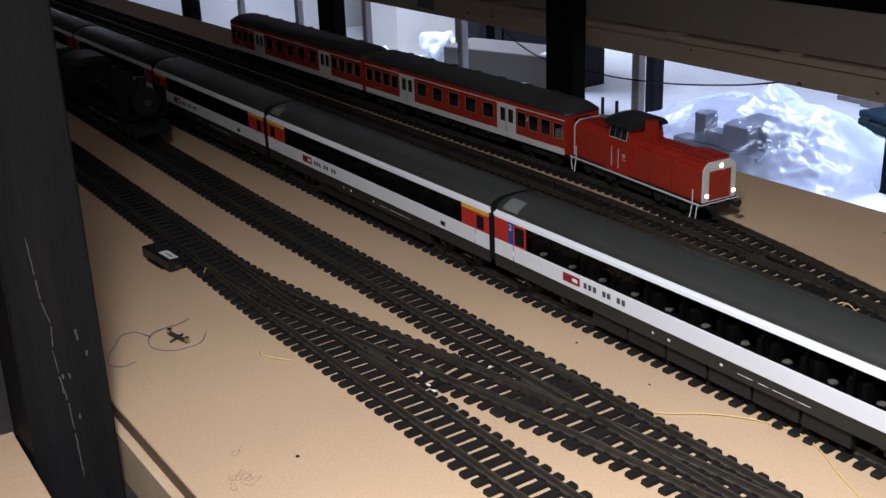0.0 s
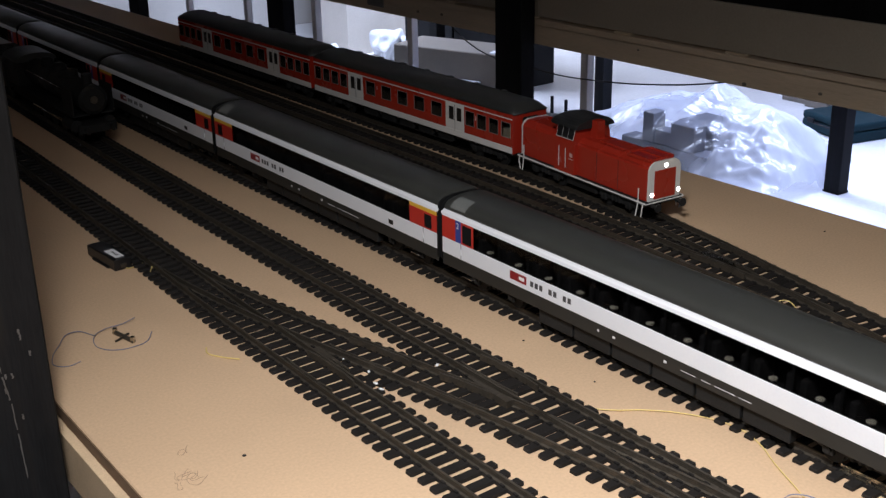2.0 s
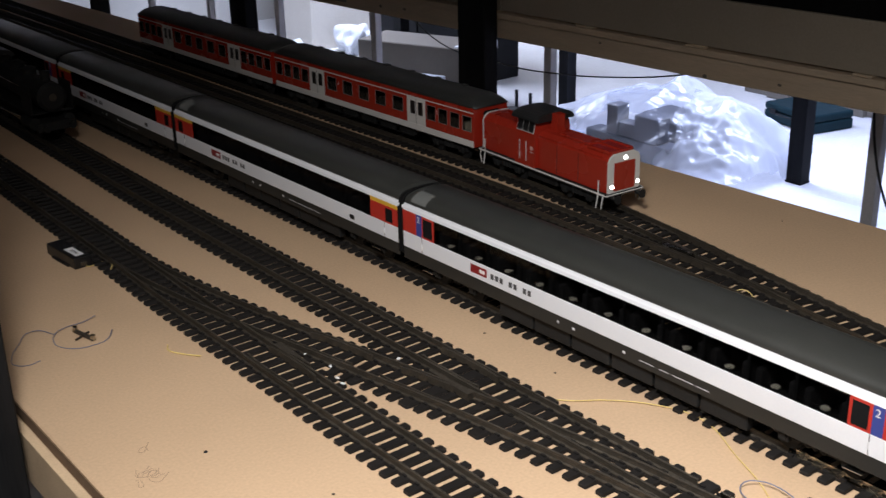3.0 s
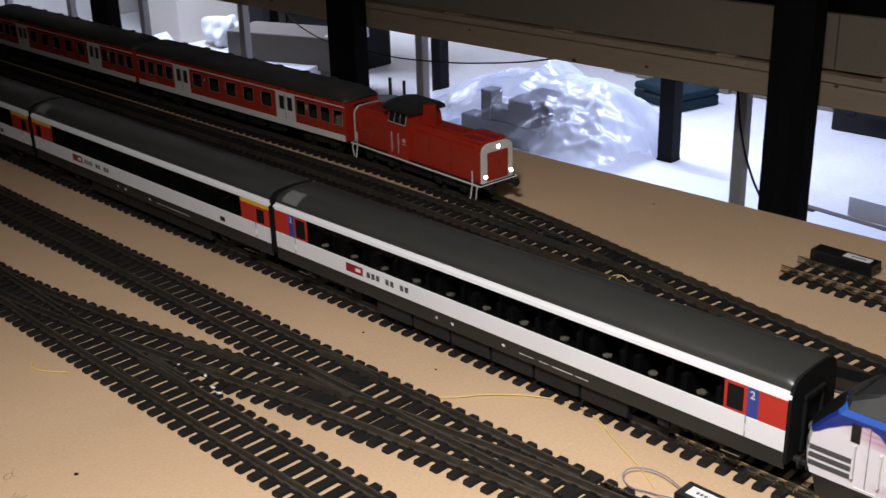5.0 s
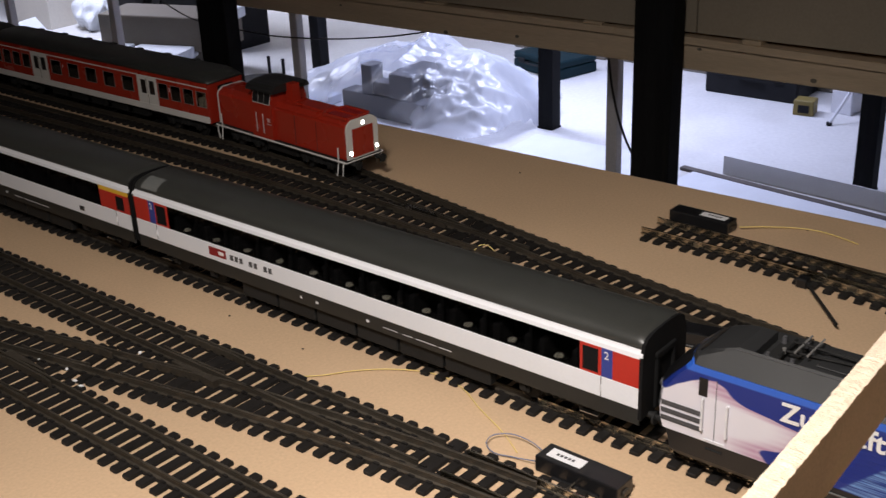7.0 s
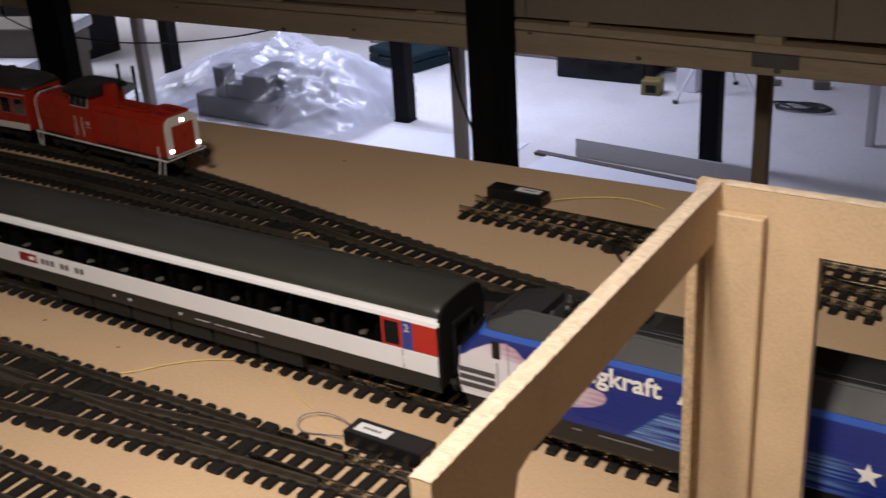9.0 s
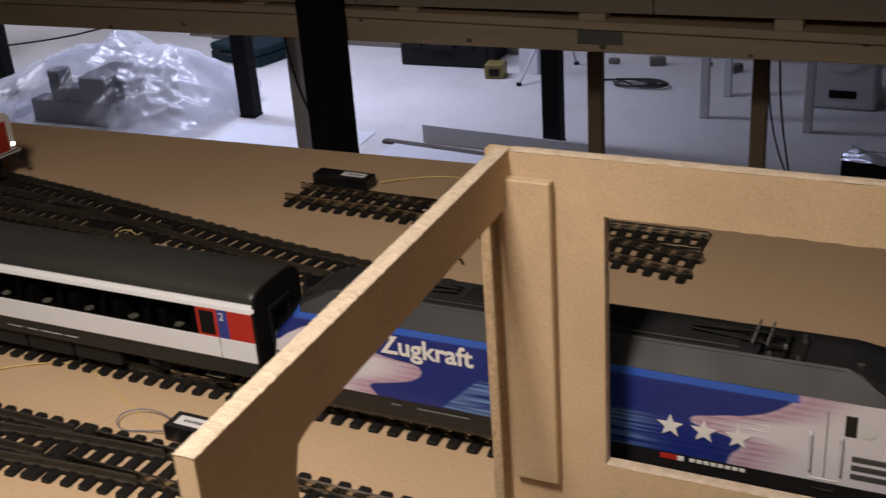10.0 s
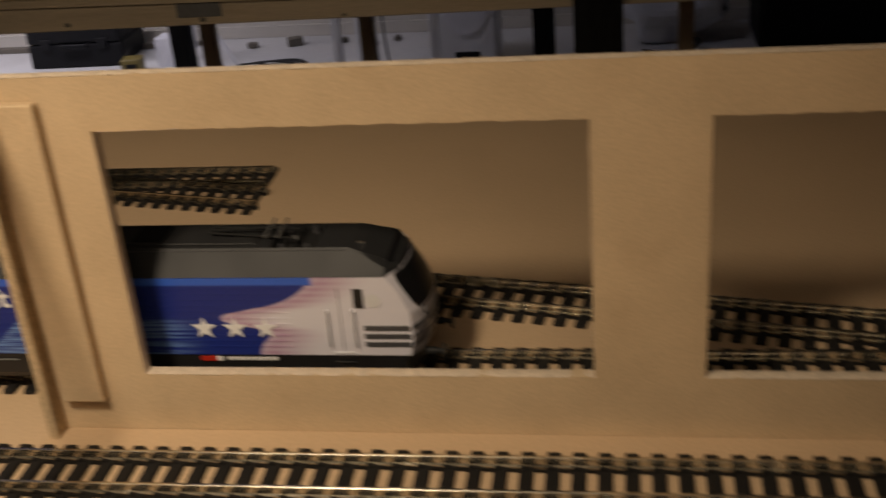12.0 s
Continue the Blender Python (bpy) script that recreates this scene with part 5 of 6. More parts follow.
loco = red_loco()
ride(loco, "five", FRONT + 0.077, FRONT + 0.287)
first = red_coach()
y = FRONT + 0.374
ride(first, "five", y + 0.355 - 0.27, y + 0.355 + 0.27)
second = copy_thing(first, Matrix.Identity(4))
y += 0.710 + 0.018
ride(second, "five", y + 0.355 - 0.27, y + 0.355 + 0.27)


# ---- black steam locomotive on the second track
def steam_loco():
    t = thing("steam_locomotive", 0, 0, 0, "black steam locomotive with boiler, domes and tender", "locomotive")
    part("frame", boxed(-0.026, 0.026, -0.26, 0.24, 0.036, 0.056, 0.002), "black", t)
    part("running_board", boxed(-0.045, 0.045, -0.24, 0.14, 0.0700, 0.0735, 0.0008), "black", t)
    bm = bmesh.new()
    rod(bm, (0, -0.20, 0.1060), (0, 0.12, 0.1060), 0.0300, None, 28)
    part("boiler", bm, "black", t, "black boiler", smooth=False)
    bm = bmesh.new()
    rod(bm, (0, -0.252, 0.1060), (0, -0.20, 0.1060), 0.0310, None, 28)
    rod(bm, (0, -0.2575, 0.1060), (0, -0.252, 0.1060), 0.0240, 0.0300, 28)
    sb = part("smokebox", bm, "black", t)
    part("smokebox_ring", rods([((0, -0.2595, 0.1060), (0, -0.2575, 0.1060))], 0.008, 16), "rail", sb)
    for y in (-0.16, -0.10, -0.04, 0.02, 0.08):
        bm = bmesh.new()
        rod(bm, (0, y, 0.1060), (0, y + 0.003, 0.1060), 0.0306, None, 28)
        part("boiler_band", bm, "black", t)
    bm = bmesh.new()
    rod(bm, (0, -0.228, 0.134), (0, -0.228, 0.157), 0.0095, 0.0115, 18)
    part("chimney", bm, "black", t)
    for y, r in ((-0.13, 0.0150), (-0.05, 0.0165), (0.03, 0.0150)):
        bm = bmesh.new()
        rod(bm, (0, y, 0.130), (0, y, 0.146), r, r, 20)
        rod(bm, (0, y, 0.146), (0, y, 0.152), r, r * 0.5, 20)
        part("dome", bm, "black", t)
    for sx in (-1, 1):
        part("smoke_deflector", boxed(sx * 0.043 - 0.0008, sx * 0.043 + 0.0008, -0.250, -0.185, 0.0735, 0.1320, 0.0004), "black", t)
        part("cylinder", rods([((sx * 0.0365, -0.235, 0.0500), (sx * 0.0365, -0.175, 0.0500))], 0.0125, 18), "black", t)
        for y in (-0.115, -0.052, 0.011, 0.074):
            bm = bmesh.new()
            rod(bm, (sx * 0.0205, y, 0.0405), (sx * 0.0255, y, 0.0405), 0.0262, None, 26)
            part("driving_wheel", bm, "black", t)
        part("coupling_rod", boxed(sx * 0.0305 - 0.001, sx * 0.0305 + 0.001, -0.120, 0.080, 0.0370, 0.0410, 0.0006), "nickel", t, "dull metal coupling rod")
        part("main_rod", rods([((sx * 0.0335, -0.180, 0.0500), (sx * 0.0335, 0.012, 0.0390))], 0.0018), "nickel", t)
        part("handrail", rods([((sx * 0.0325, -0.20, 0.1160), (sx * 0.0325, 0.12, 0.1160))], 0.0009), "nickel", t)
    cab = part("cab", prism([(-0.0450, 0.0735), (0.0450, 0.0735), (0.0450, 0.1280), (0.030, 0.1420), (-0.030, 0.1420), (-0.0450, 0.1280)], "y", 0.122, 0.205), "black", t)
    sec = [[(x, y, z) for x, z in arc_roof(0.0475, 0.1300, 0.1480, 12, 2.2)] + [(0.044, y, 0.129), (-0.044, y, 0.129)] for y in (0.114, 0.222)]
    part("cab_roof", loft(sec), "db_roof", cab)
    for sx in (-1, 1):
        part("cab_window", boxed(sx * 0.0452 - 0.0004, sx * 0.0452 + 0.0004, 0.140, 0.180, 0.103, 0.125), "inside", cab)
    buffers(t, -0.262, -1, 0.047)
    part("buffer_beam", boxed(-0.041, 0.041, -0.264, -0.256, 0.038, 0.0560, 0.001), "black", t)
    tend = part("tender", boxed(-0.0435, 0.0435, 0.232, 0.445, 0.0500, 0.1180, 0.003), "black", t)
    bm = bmesh.new()
    rnd = random.Random(5)
    for i in range(60):
        x, y = rnd.uniform(-0.032, 0.032), rnd.uniform(0.25, 0.40)
        bmesh.ops.create_icosphere(bm, subdivisions=1, radius=rnd.uniform(0.004, 0.008), matrix=Matrix.Translation((x, y, 0.1195)))
    part("coal", bm, "black", tend)
    for y in (0.28, 0.34, 0.40):
        wheelset(tend, y)
    for y in (-0.215, -0.165):
        for sx in (-1, 1):
            bm = bmesh.new()
            rod(bm, (sx * 0.0205, y, 0.0300), (sx * 0.0250, y, 0.0300), 0.0158, None, 20)
            part("leading_wheel", bm, "black", t)
    return t


ride(steam_loco(), "two", 2.43, 2.75)

# ---------------------------------------------------------------- things on the far floor
def cloth_material():
    m = bpy.data.materials.new("clear_plastic_sheet")
    m.use_nodes = True
    nt = m.node_tree
    n, ln = nt.nodes, nt.links
    n.remove(n["Principled BSDF"])
    tr, df, gl = n.new("ShaderNodeBsdfTransparent"), n.new("ShaderNodeBsdfDiffuse"), n.new("ShaderNodeBsdfGlossy")
    tl = n.new("ShaderNodeBsdfTranslucent")
    tr.inputs[0].default_value = (0.92, 0.94, 1.0, 1)
    df.inputs[0].default_value = (0.76, 0.77, 0.80, 1)
    tl.inputs[0].default_value = (0.78, 0.80, 0.86, 1)
    gl.inputs["Roughness"].default_value = 0.27
    a, b, c = n.new("ShaderNodeMixShader"), n.new("ShaderNodeMixShader"), n.new("ShaderNodeMixShader")
    a.inputs[0].default_value = 0.30
    ln.new(df.outputs[0], a.inputs[1])
    ln.new(tl.outputs[0], a.inputs[2])
    nz = n.new("ShaderNodeTexNoise")
    nz.inputs["Scale"].default_value = 4.5
    geo, span, shift = n.new("ShaderNodeNewGeometry"), n.new("ShaderNodeVectorMath"), n.new("ShaderNodeMath")
    span.operation = "DISTANCE"
    span.inputs[1].default_value = (4.72, 4.22, -1.12)
    ln.new(geo.outputs["Position"], nz.inputs["Vector"])
    ln.new(geo.outputs["Position"], span.inputs[0])
    shift.operation = "MULTIPLY_ADD"
    shift.inputs[1].default_value, shift.inputs[2].default_value = 1.6, -0.52
    ln.new(span.outputs["Value"], shift.inputs[0])
    total = n.new("ShaderNodeMath")
    ln.new(shift.outputs[0], total.inputs[0])
    ln.new(nz.outputs["Fac"], total.inputs[1])
    mr = n.new("ShaderNodeMapRange")
    mr.inputs[1].default_value, mr.inputs[2].default_value, mr.inputs[3].default_value, mr.inputs[4].default_value = 0.46, 0.66, 0.06, 0.55
    ln.new(total.outputs[0], mr.inputs[0])
    ln.new(mr.outputs[0], b.inputs[0])
    ln.new(tr.outputs[0], b.inputs[1])
    ln.new(a.outputs[0], b.inputs[2])
    c.inputs[0].default_value = 0.06
    ln.new(b.outputs[0], c.inputs[1])
    ln.new(gl.outputs[0], c.inputs[2])
    # fine creases
    vor, bp = n.new("ShaderNodeTexVoronoi"), n.new("ShaderNodeBump")
    vor.feature = "DISTANCE_TO_EDGE"
    vor.inputs["Scale"].default_value = 15.0
    ln.new(geo.outputs["Position"], vor.inputs["Vector"])
    bp.inputs["Strength"].default_value, bp.inputs["Distance"].default_value = 0.25, 0.010
    ln.new(vor.outputs[0], bp.inputs["Height"])
    ln.new(bp.outputs[0], gl.inputs["Normal"])
    ln.new(bp.outputs[0], df.inputs["Normal"])
    ln.new(c.outputs[0], n["Material Output"].inputs[0])
    return m


M["sheet"] = cloth_material()


RIDGE = [(3.42, 0.0), (3.46, 0.10), (3.56, 0.20), (3.72, 0.285), (3.90, 0.275), (4.08, 0.34), (4.15, 0.40), (4.22, 0.345), (4.50, 0.315), (4.64, 0.27), (4.72, 0.235), (4.97, 0.12), (5.10, 0.0)]


# grey packing pieces: x0, x1, y0, y1, z0, z1 over the floor
BLOCKS = [(4.68, 4.80, 3.94, 4.56, 0.0, 0.130), (4.68, 4.78, 4.318, 4.400, 0.131, 0.300), (4.68, 4.78, 4.02, 4.192, 0.131, 0.275), (4.69, 4.78, 4.193, 4.317, 0.131, 0.212), (4.84, 5.02, 3.80, 4.00, 0.0, 0.245), (4.86, 5.10, 4.04, 4.30, 0.0, 0.24)]


def heap_height(x, y):
    """Height of the sheet: stretched over the pieces, heaped and creased beside them."""
    top = float(np.interp(y, [r[0] for r in RIDGE], [r[1] for r in RIDGE]))
    u = (x - 4.98) / 0.46
    side = max(0.0, 1 - abs(u) ** 2.2) ** 0.75
    loose = min(1.0, max(0.0, (4.06 - y) / 0.14))
    bend = 0.05 * noise.noise(Vector((x * 3, y * 3, 2.0)))
    p = Vector((x + bend, y * 0.8 + x * 0.35 - bend, 0.7))
    folds = 0.12 * noise.voronoi(p * 4.2)[0][0] + 0.060 * noise.voronoi(p * 9.0 + Vector((3, 1, 0)))[0][0] + 0.024 * noise.voronoi(p * 21.0)[0][0] - 0.075
    folds += 0.015 * noise.noise(p * 6.0)
    drape = 0.0
    for x0, x1, y0, y1, z0, z1 in BLOCKS:
        gap = max(x0 - x, x - x1, y0 - y, y - y1, 0.0)
        drape = max(drape, z1 + 0.010 - gap * 2.2)
    z = top * side + folds * min(1.0, side * 2.0) * (0.5 + 0.5 * loose) + 0.010
    return FLOOR + max(drape + 0.12 * max(folds, 0.0), z, 0.004)


def heap():
    t = tagged(new("covered_block_pile"), "pile of grey packing pieces under a crumpled clear plastic sheet", "pile")
    bm = bmesh.new()
    nx, ny = 120, 210
    g = []
    for i in range(nx + 1):
        xs = [(4.44 + 1.06 * i / nx, 3.42 + 1.74 * j / ny) for j in range(ny + 1)]
        g.append([bm.verts.new((x, y, heap_height(x, y))) for x, y in xs])
    for i in range(nx):
        for j in range(ny):
            c = (g[i][j].co + g[i + 1][j + 1].co) / 2
            if ((c.x - 4.98) / 0.50) ** 4 + ((c.y - 4.27) / 0.85) ** 4 < 1 + 0.12 * noise.noise(c * 2.5) and c.y > 3.43:
                bm.faces.new((g[i][j], g[i + 1][j], g[i + 1][j + 1], g[i][j + 1]))
    bmesh.ops.delete(bm, geom=[v for v in bm.verts if not v.link_faces], context="VERTS")
    part("plastic_sheet", bm, M["sheet"], t, "crumpled clear plastic sheet", smooth=True)
    for x0, x1, y0, y1, z0, z1 in BLOCKS:
        part("block", boxed(x0, x1, y0, y1, FLOOR + z0 + 0.001, FLOOR + z1, 0.005), "grey_block", t)
    return t


heap()


def tool_case(x, y, w, d, h, mat, turn, label, name="tool_case", printed=True):
    t = thing(name, x, y, FLOOR, label, "case", turn=turn)
    part("body", boxed(-d / 2, d / 2, -w / 2, w / 2, 0.0, h * 0.58, 0.012, 2), mat, t)
    part("lid", boxed(-d / 2, d / 2, -w / 2, w / 2, h * 0.59, h, 0.014, 2), mat, t)
    for y0 in (-w * 0.3, w * 0.3):
        part("latch", boxed(-d / 2 - 0.012, -d / 2 + 0.002, y0 - 0.03, y0 + 0.03, h * 0.46, h * 0.72, 0.003), "case_black", t)
    bm = bmesh.new()
    box(bm, -d / 2 - 0.030, -d / 2 - 0.016, -0.08, 0.08, h * 0.50, h * 0.60, 0.004)
    box(bm, -d / 2 - 0.018, -d / 2 + 0.002, -0.08, -0.065, h * 0.50, h * 0.60)
    box(bm, -d / 2 - 0.018, -d / 2 + 0.002, 0.065, 0.08, h * 0.50, h * 0.60)
    part("handle", bm, "case_black", t)
    if printed:
        part("label_panel", boxed(-d / 2 - 0.003, -d / 2, w * 0.02, w * 0.20, h * 0.18, h * 0.40), "white_print", t, "pale printed label")
    return t


tool_case(6.07, 4.02, 0.44, 0.32, 0.115, "teal", -14, "dark teal plastic tool case lying on the floor", printed=False)
tool_case(6.32, 2.72, 0.56, 0.38, 0.24, "case_black", 2, "large black plastic case on the floor by the wall", printed=False)

# yellow carton, grey box and a folded stand beside the black case
t = thing("yellow_carton", 6.01, 2.33, FLOOR, "small yellow and black carton", "box", turn=8)
part("carton_body", boxed(-0.048, 0.048, -0.055, 0.055, 0, 0.085, 0.004), "yellow_card", t)
part("printed_panel", boxed(-0.0515, -0.0485, -0.032, 0.028, 0.018, 0.060), "case_black", t, "dark printed panel")
t = thing("grey_carton", 6.16, 2.16, FLOOR, "small pale grey cardboard carton", "box", turn=-6)
part("carton_body", boxed(-0.06, 0.06, -0.06, 0.06, 0, 0.16, 0.004), "leg_grey", t)
part("flap", boxed(-0.062, 0.062, -0.062, 0.0, 0.1605, 0.164), "leg_grey", t)
t = thing("light_stand", 6.10, 1.98, FLOOR, "folding tripod stand with grey tube legs", "tripod")
part("leg", rods([((0, 0, 0.42), (-0.22, 0.16, 0.008))], 0.0075), "leg_grey", t)
part("leg", rods([((0, 0, 0.42), (-0.12, -0.28, 0.008))], 0.0075), "leg_grey", t)
part("leg", rods([((0, 0, 0.42), (0.24, -0.02, 0.008))], 0.0075), "leg_grey", t)
part("column", rods([((0, 0, 0.10), (0, 0, 0.80))], 0.013), "leg_grey", t)
for p in ((-0.22, 0.16), (-0.12, -0.28), (0.24, -0.02)):
    part("rubber_foot", rods([((p[0], p[1], 0.0), (p[0], p[1], 0.018))], 0.016), "case_black", t)

# long channel lying on the floor
t = thing("sheet_channel", 4.872, 1.818, FLOOR, "long grey-white metal channel lying on the floor", "profile", turn=-4.4)
part("upright_flange", boxed(0.0, 0.006, -0.45, 0.45, 0.0, 0.092, 0.001), "white_metal", t)
part("base_flange", boxed(0.0065, 0.10, -0.45, 0.45, 0.0, 0.005, 0.001), "white_metal", t)
t = thing("dark_lath", 4.786, 1.885, FLOOR, "dark weathered lath lying on the floor beside a channel", "lath", turn=-6)
part("strip", boxed(-0.006, 0.034, -0.62, 0.58, 0.0, 0.016, 0.002), "lath", t)
t = thing("white_sheet_board", 4.66, 1.70, FLOOR, "flat white board lying on the floor", "board", turn=-6)
part("panel", boxed(-0.10, 0.10, -0.70, 0.70, 0.0, 0.012, 0.001), "white_slab", t)
t = thing("white_sheet_board", 4.72, 3.05, FLOOR, "flat white board lying beside the plastic heap", "board", turn=4)
part("panel", boxed(-0.22, 0.22, -0.50, 0.30, 0.0, 0.005, 0.001), "white_slab", t)

# white slabs, long cartons, a dark cabinet and a bundle, further along
t = thing("slab_stack", 4.48, 5.80, FLOOR, "stack of white foam slabs beside the long cartons", "stack", turn=20)
for i in range(3):
    o = 0.012 * math.sin(i * 2.1)
    part("slab", boxed(o, 0.30 + o, o, 0.40 + o, i * 0.072 + 0.001, i * 0.072 + 0.070, 0.004), "white_slab", t)
    part("slab", boxed(o, 0.30 + o, 0.42 - o, 0.80 - o, i * 0.072 + 0.001, i * 0.072 + 0.070, 0.004), "white_slab", t)
t = thing("leaning_slab", 4.54, 7.26, FLOOR, "white foam slab leaning at an angle", "slab", turn=18)
part("panel", prism([(-0.05, 0.0), (0.06, 0.0), (0.30, 0.22), (0.20, 0.25)], "x", -0.09, 0.10), "white_slab", t)
t = thing("carton_stack", 4.74, 5.70, FLOOR, "long brown cartons stacked in two layers", "carton", turn=20)
part("carton_body", boxed(0.04, 0.36, 0.03, 0.86, 0.0, 0.175, 0.008, 2), "carton", t)
part("carton_body", boxed(0.0, 0.35, 0.0, 0.87, 0.178, 0.40, 0.010, 2), "carton", t)
part("wrapped_end", boxed(0.02, 0.36, -0.03, 0.12, 0.34, 0.412, 0.014, 2), "white_slab", t, "white wrapping over one end")
part("end_label", boxed(0.06, 0.16, -0.004, 0.0, 0.20, 0.29), "white_slab", t, "pale paper label")
t = thing("dark_cabinet", 5.22, 6.20, FLOOR, "large dark cabinet standing behind the cartons", "cabinet")
part("carcass", boxed(0.0, 0.42, 0.0, 1.28, 0.0, 0.78, 0.006), "case_black", t)
for y0 in (0.02, 0.65):
    dr = part("door", boxed(-0.018, -0.001, y0, y0 + 0.61, 0.03, 0.76, 0.003), "case_black", t)
    part("handle", boxed(-0.03, -0.0185, y0 + (0.54 if y0 < 0.3 else 0.05), y0 + (0.56 if y0 < 0.3 else 0.07), 0.42, 0.52, 0.003), "case_black", dr)
t = tagged(new("cloth_bundle"), "crumpled white bundle on the floor by the pier", "bundle")
bm = bmesh.new()
bmesh.ops.create_icosphere(bm, subdivisions=4, radius=0.14, matrix=Matrix.Translation((5.24, 7.74, FLOOR + 0.11)) @ Matrix.Diagonal((1.0, 1.2, 0.85, 1)))
for v in bm.verts:
    v.co += (v.co - Vector((5.24, 7.74, FLOOR + 0.11))) * 0.55 * noise.noise(v.co * 11)
    v.co.z = max(v.co.z, FLOOR + 0.002)
part("cloth", bm, "white_slab", t)

# foot plate with two upright rods on a white board
t = thing("rod_stand", 4.58, 4.90, FLOOR, "white board with two upright black threaded rods", "stand")
part("base", boxed(-0.20, 0.24, -0.20, 0.34, 0.0, 0.05, 0.004), "white_slab", t)
for dy in (-0.06, 0.06):
    part("rod", rods([((-0.08, dy, 0.05), (-0.08, dy, 0.31))], 0.010, 10), "case_black", t, "black threaded rod")
    part("nut", rods([((-0.08, dy, 0.0505), (-0.08, dy, 0.062))], 0.016, 6), "case_black", t)
t = thing("black_disc", 4.05, 4.55, FLOOR + 0.0, "dark round plastic bowl on a low post", "bowl")
bm = bmesh.new()
rod(bm, (0, 0, 0.30), (0, 0, 0.33), 0.10, 0.15, 24)
part("dish", bm, "case_black", t)
part("post", rods([((0, 0, 0.0), (0, 0, 0.30))], 0.02), "case_black", t)

# right-hand end of the hall
t = thing("white_heater", 5.98, 0.42, FLOOR, "white enamel heater with a dark slot near its foot", "heater")
part("body", boxed(-0.13, 0.13, -0.16, 0.16, 0.0, 0.60, 0.02, 2), "white_metal", t)
part("slot", boxed(-0.134, -0.1305, -0.065, 0.065, 0.06, 0.10, 0.001), "case_black", t)
part("front_arch", prism([(0.15 * math.cos(a) * 0.8, 0.34 + 0.15 * math.sin(a)) for a in np.linspace(0, 2 * math.pi, 24, endpoint=False)], "x", -0.136, -0.1305), "leg_grey", t)
for x, y in ((5.583, 1.037), (5.951, 1.002), (5.491, 0.529), (5.75, -0.35)):
    t = thing("white_post", x, y, FLOOR, "white painted leg of a far work bench", "post", "white bench legs")
    part("leg", boxed(-0.02, 0.02, -0.022, 0.022, 0.0, 1.1, 0.004), "white_metal", t)
t = thing("foil_box", 4.93, 0.065, FLOOR, "dark low box with shiny foil over its lid", "box", turn=-12)
part("body", boxed(-0.075, 0.075, -0.23, 0.23, 0.0, 0.095, 0.006), "case_black", t)
bm = bmesh.new()
g = [[bm.verts.new((-0.080 + 0.16 * i / 22, -0.235 + 0.47 * j / 30, 0.099 + 0.030 * abs(noise.noise(Vector((i * 0.2, j * 0.16, 1)))))) for j in range(31)] for i in range(23)]
for i in range(22):
    for j in range(30):
        bm.faces.new((g[i][j], g[i + 1][j], g[i + 1][j + 1], g[i][j + 1]))
part("foil", bm, "foil", t, "shiny pale foil", smooth=True)
for k, (x, y, s) in enumerate(((6.40, 1.75, 0.03), (6.42, 1.50, 0.045), (6.44, 1.22, 0.028), (6.38, 1.05, 0.04), (6.45, 0.9, 0.026))):
    t = thing("small_scrap", x, y, FLOOR, "small dark offcut on the floor by the wall", "scrap", "offcuts by the wall", turn=20 * k)
    part("piece", boxed(-s * 0.6, s * 0.6, -s, s, 0.0, s * 1.1, 0.006), "carton", t)
t = tagged(new("white_sack"), "crumpled white sack standing on the floor by the wall", "sack")
bm = bmesh.new()
bmesh.ops.create_icosphere(bm, subdivisions=4, radius=0.2, matrix=Matrix.Translation((6.32, -0.66, FLOOR + 0.17)) @ Matrix.Diagonal((0.9, 1.3, 0.95, 1)))
for v in bm.verts:
    v.co += (v.co - Vector((6.32, -0.66, FLOOR + 0.17))) * 0.5 * noise.noise(v.co * 7)
    v.co.z = max(v.co.z, FLOOR + 0.002)
part("cloth", bm, "white_slab", t)
wire("black_strap", [(6.02, -0.48, FLOOR + 0.02), (6.00, -0.56, FLOOR + 0.015), (6.00, -0.66, FLOOR + 0.018), (6.02, -0.74, FLOOR + 0.03), (6.08, -0.77, FLOOR + 0.05), (6.10, -0.73, FLOOR + 0.05)], 0.011, "wire_black", "black strap curled on the floor", "strap")
t = thing("dark_wedge", 5.52, -0.79, FLOOR, "dark wedge-shaped offcut on the floor", "offcut")
part("piece", prism([(-0.06, 0.0), (0.06, 0.0), (0.03, 0.10), (0.0, 0.12)], "x", -0.04, 0.04), "carton", t)
t = thing("black_cabinet", 6.08, -2.35, FLOOR, "tall black cabinet against the wall", "cabinet")
part("carcass", boxed(0.0, 0.42, 0.0, 1.28, 0.0, 1.0, 0.006), "case_black", t)
for y0 in (0.02, 0.65):
    dr = part("door", boxed(-0.018, -0.001, y0, y0 + 0.61, 0.03, 0.98, 0.003), "case_black", t)
    part("handle", boxed(-0.03, -0.0185, y0 + 0.29, y0 + 0.31, 0.55, 0.65, 0.003), "case_black", dr)
t = thing("wall_debris", 6.48, 3.4, FLOOR, "brown lath and dirt along the foot of the wall", "debris")
part("lath", boxed(-0.02, 0.02, -1.3, 1.4, 0.0, 0.03, 0.002), "carton", t)
for y in (0.55, -0.8, 1.1):
    part("offcut", boxed(-0.06, 0.0, y - 0.09, y + 0.09, 0.0, 0.05, 0.004), "carton", t)

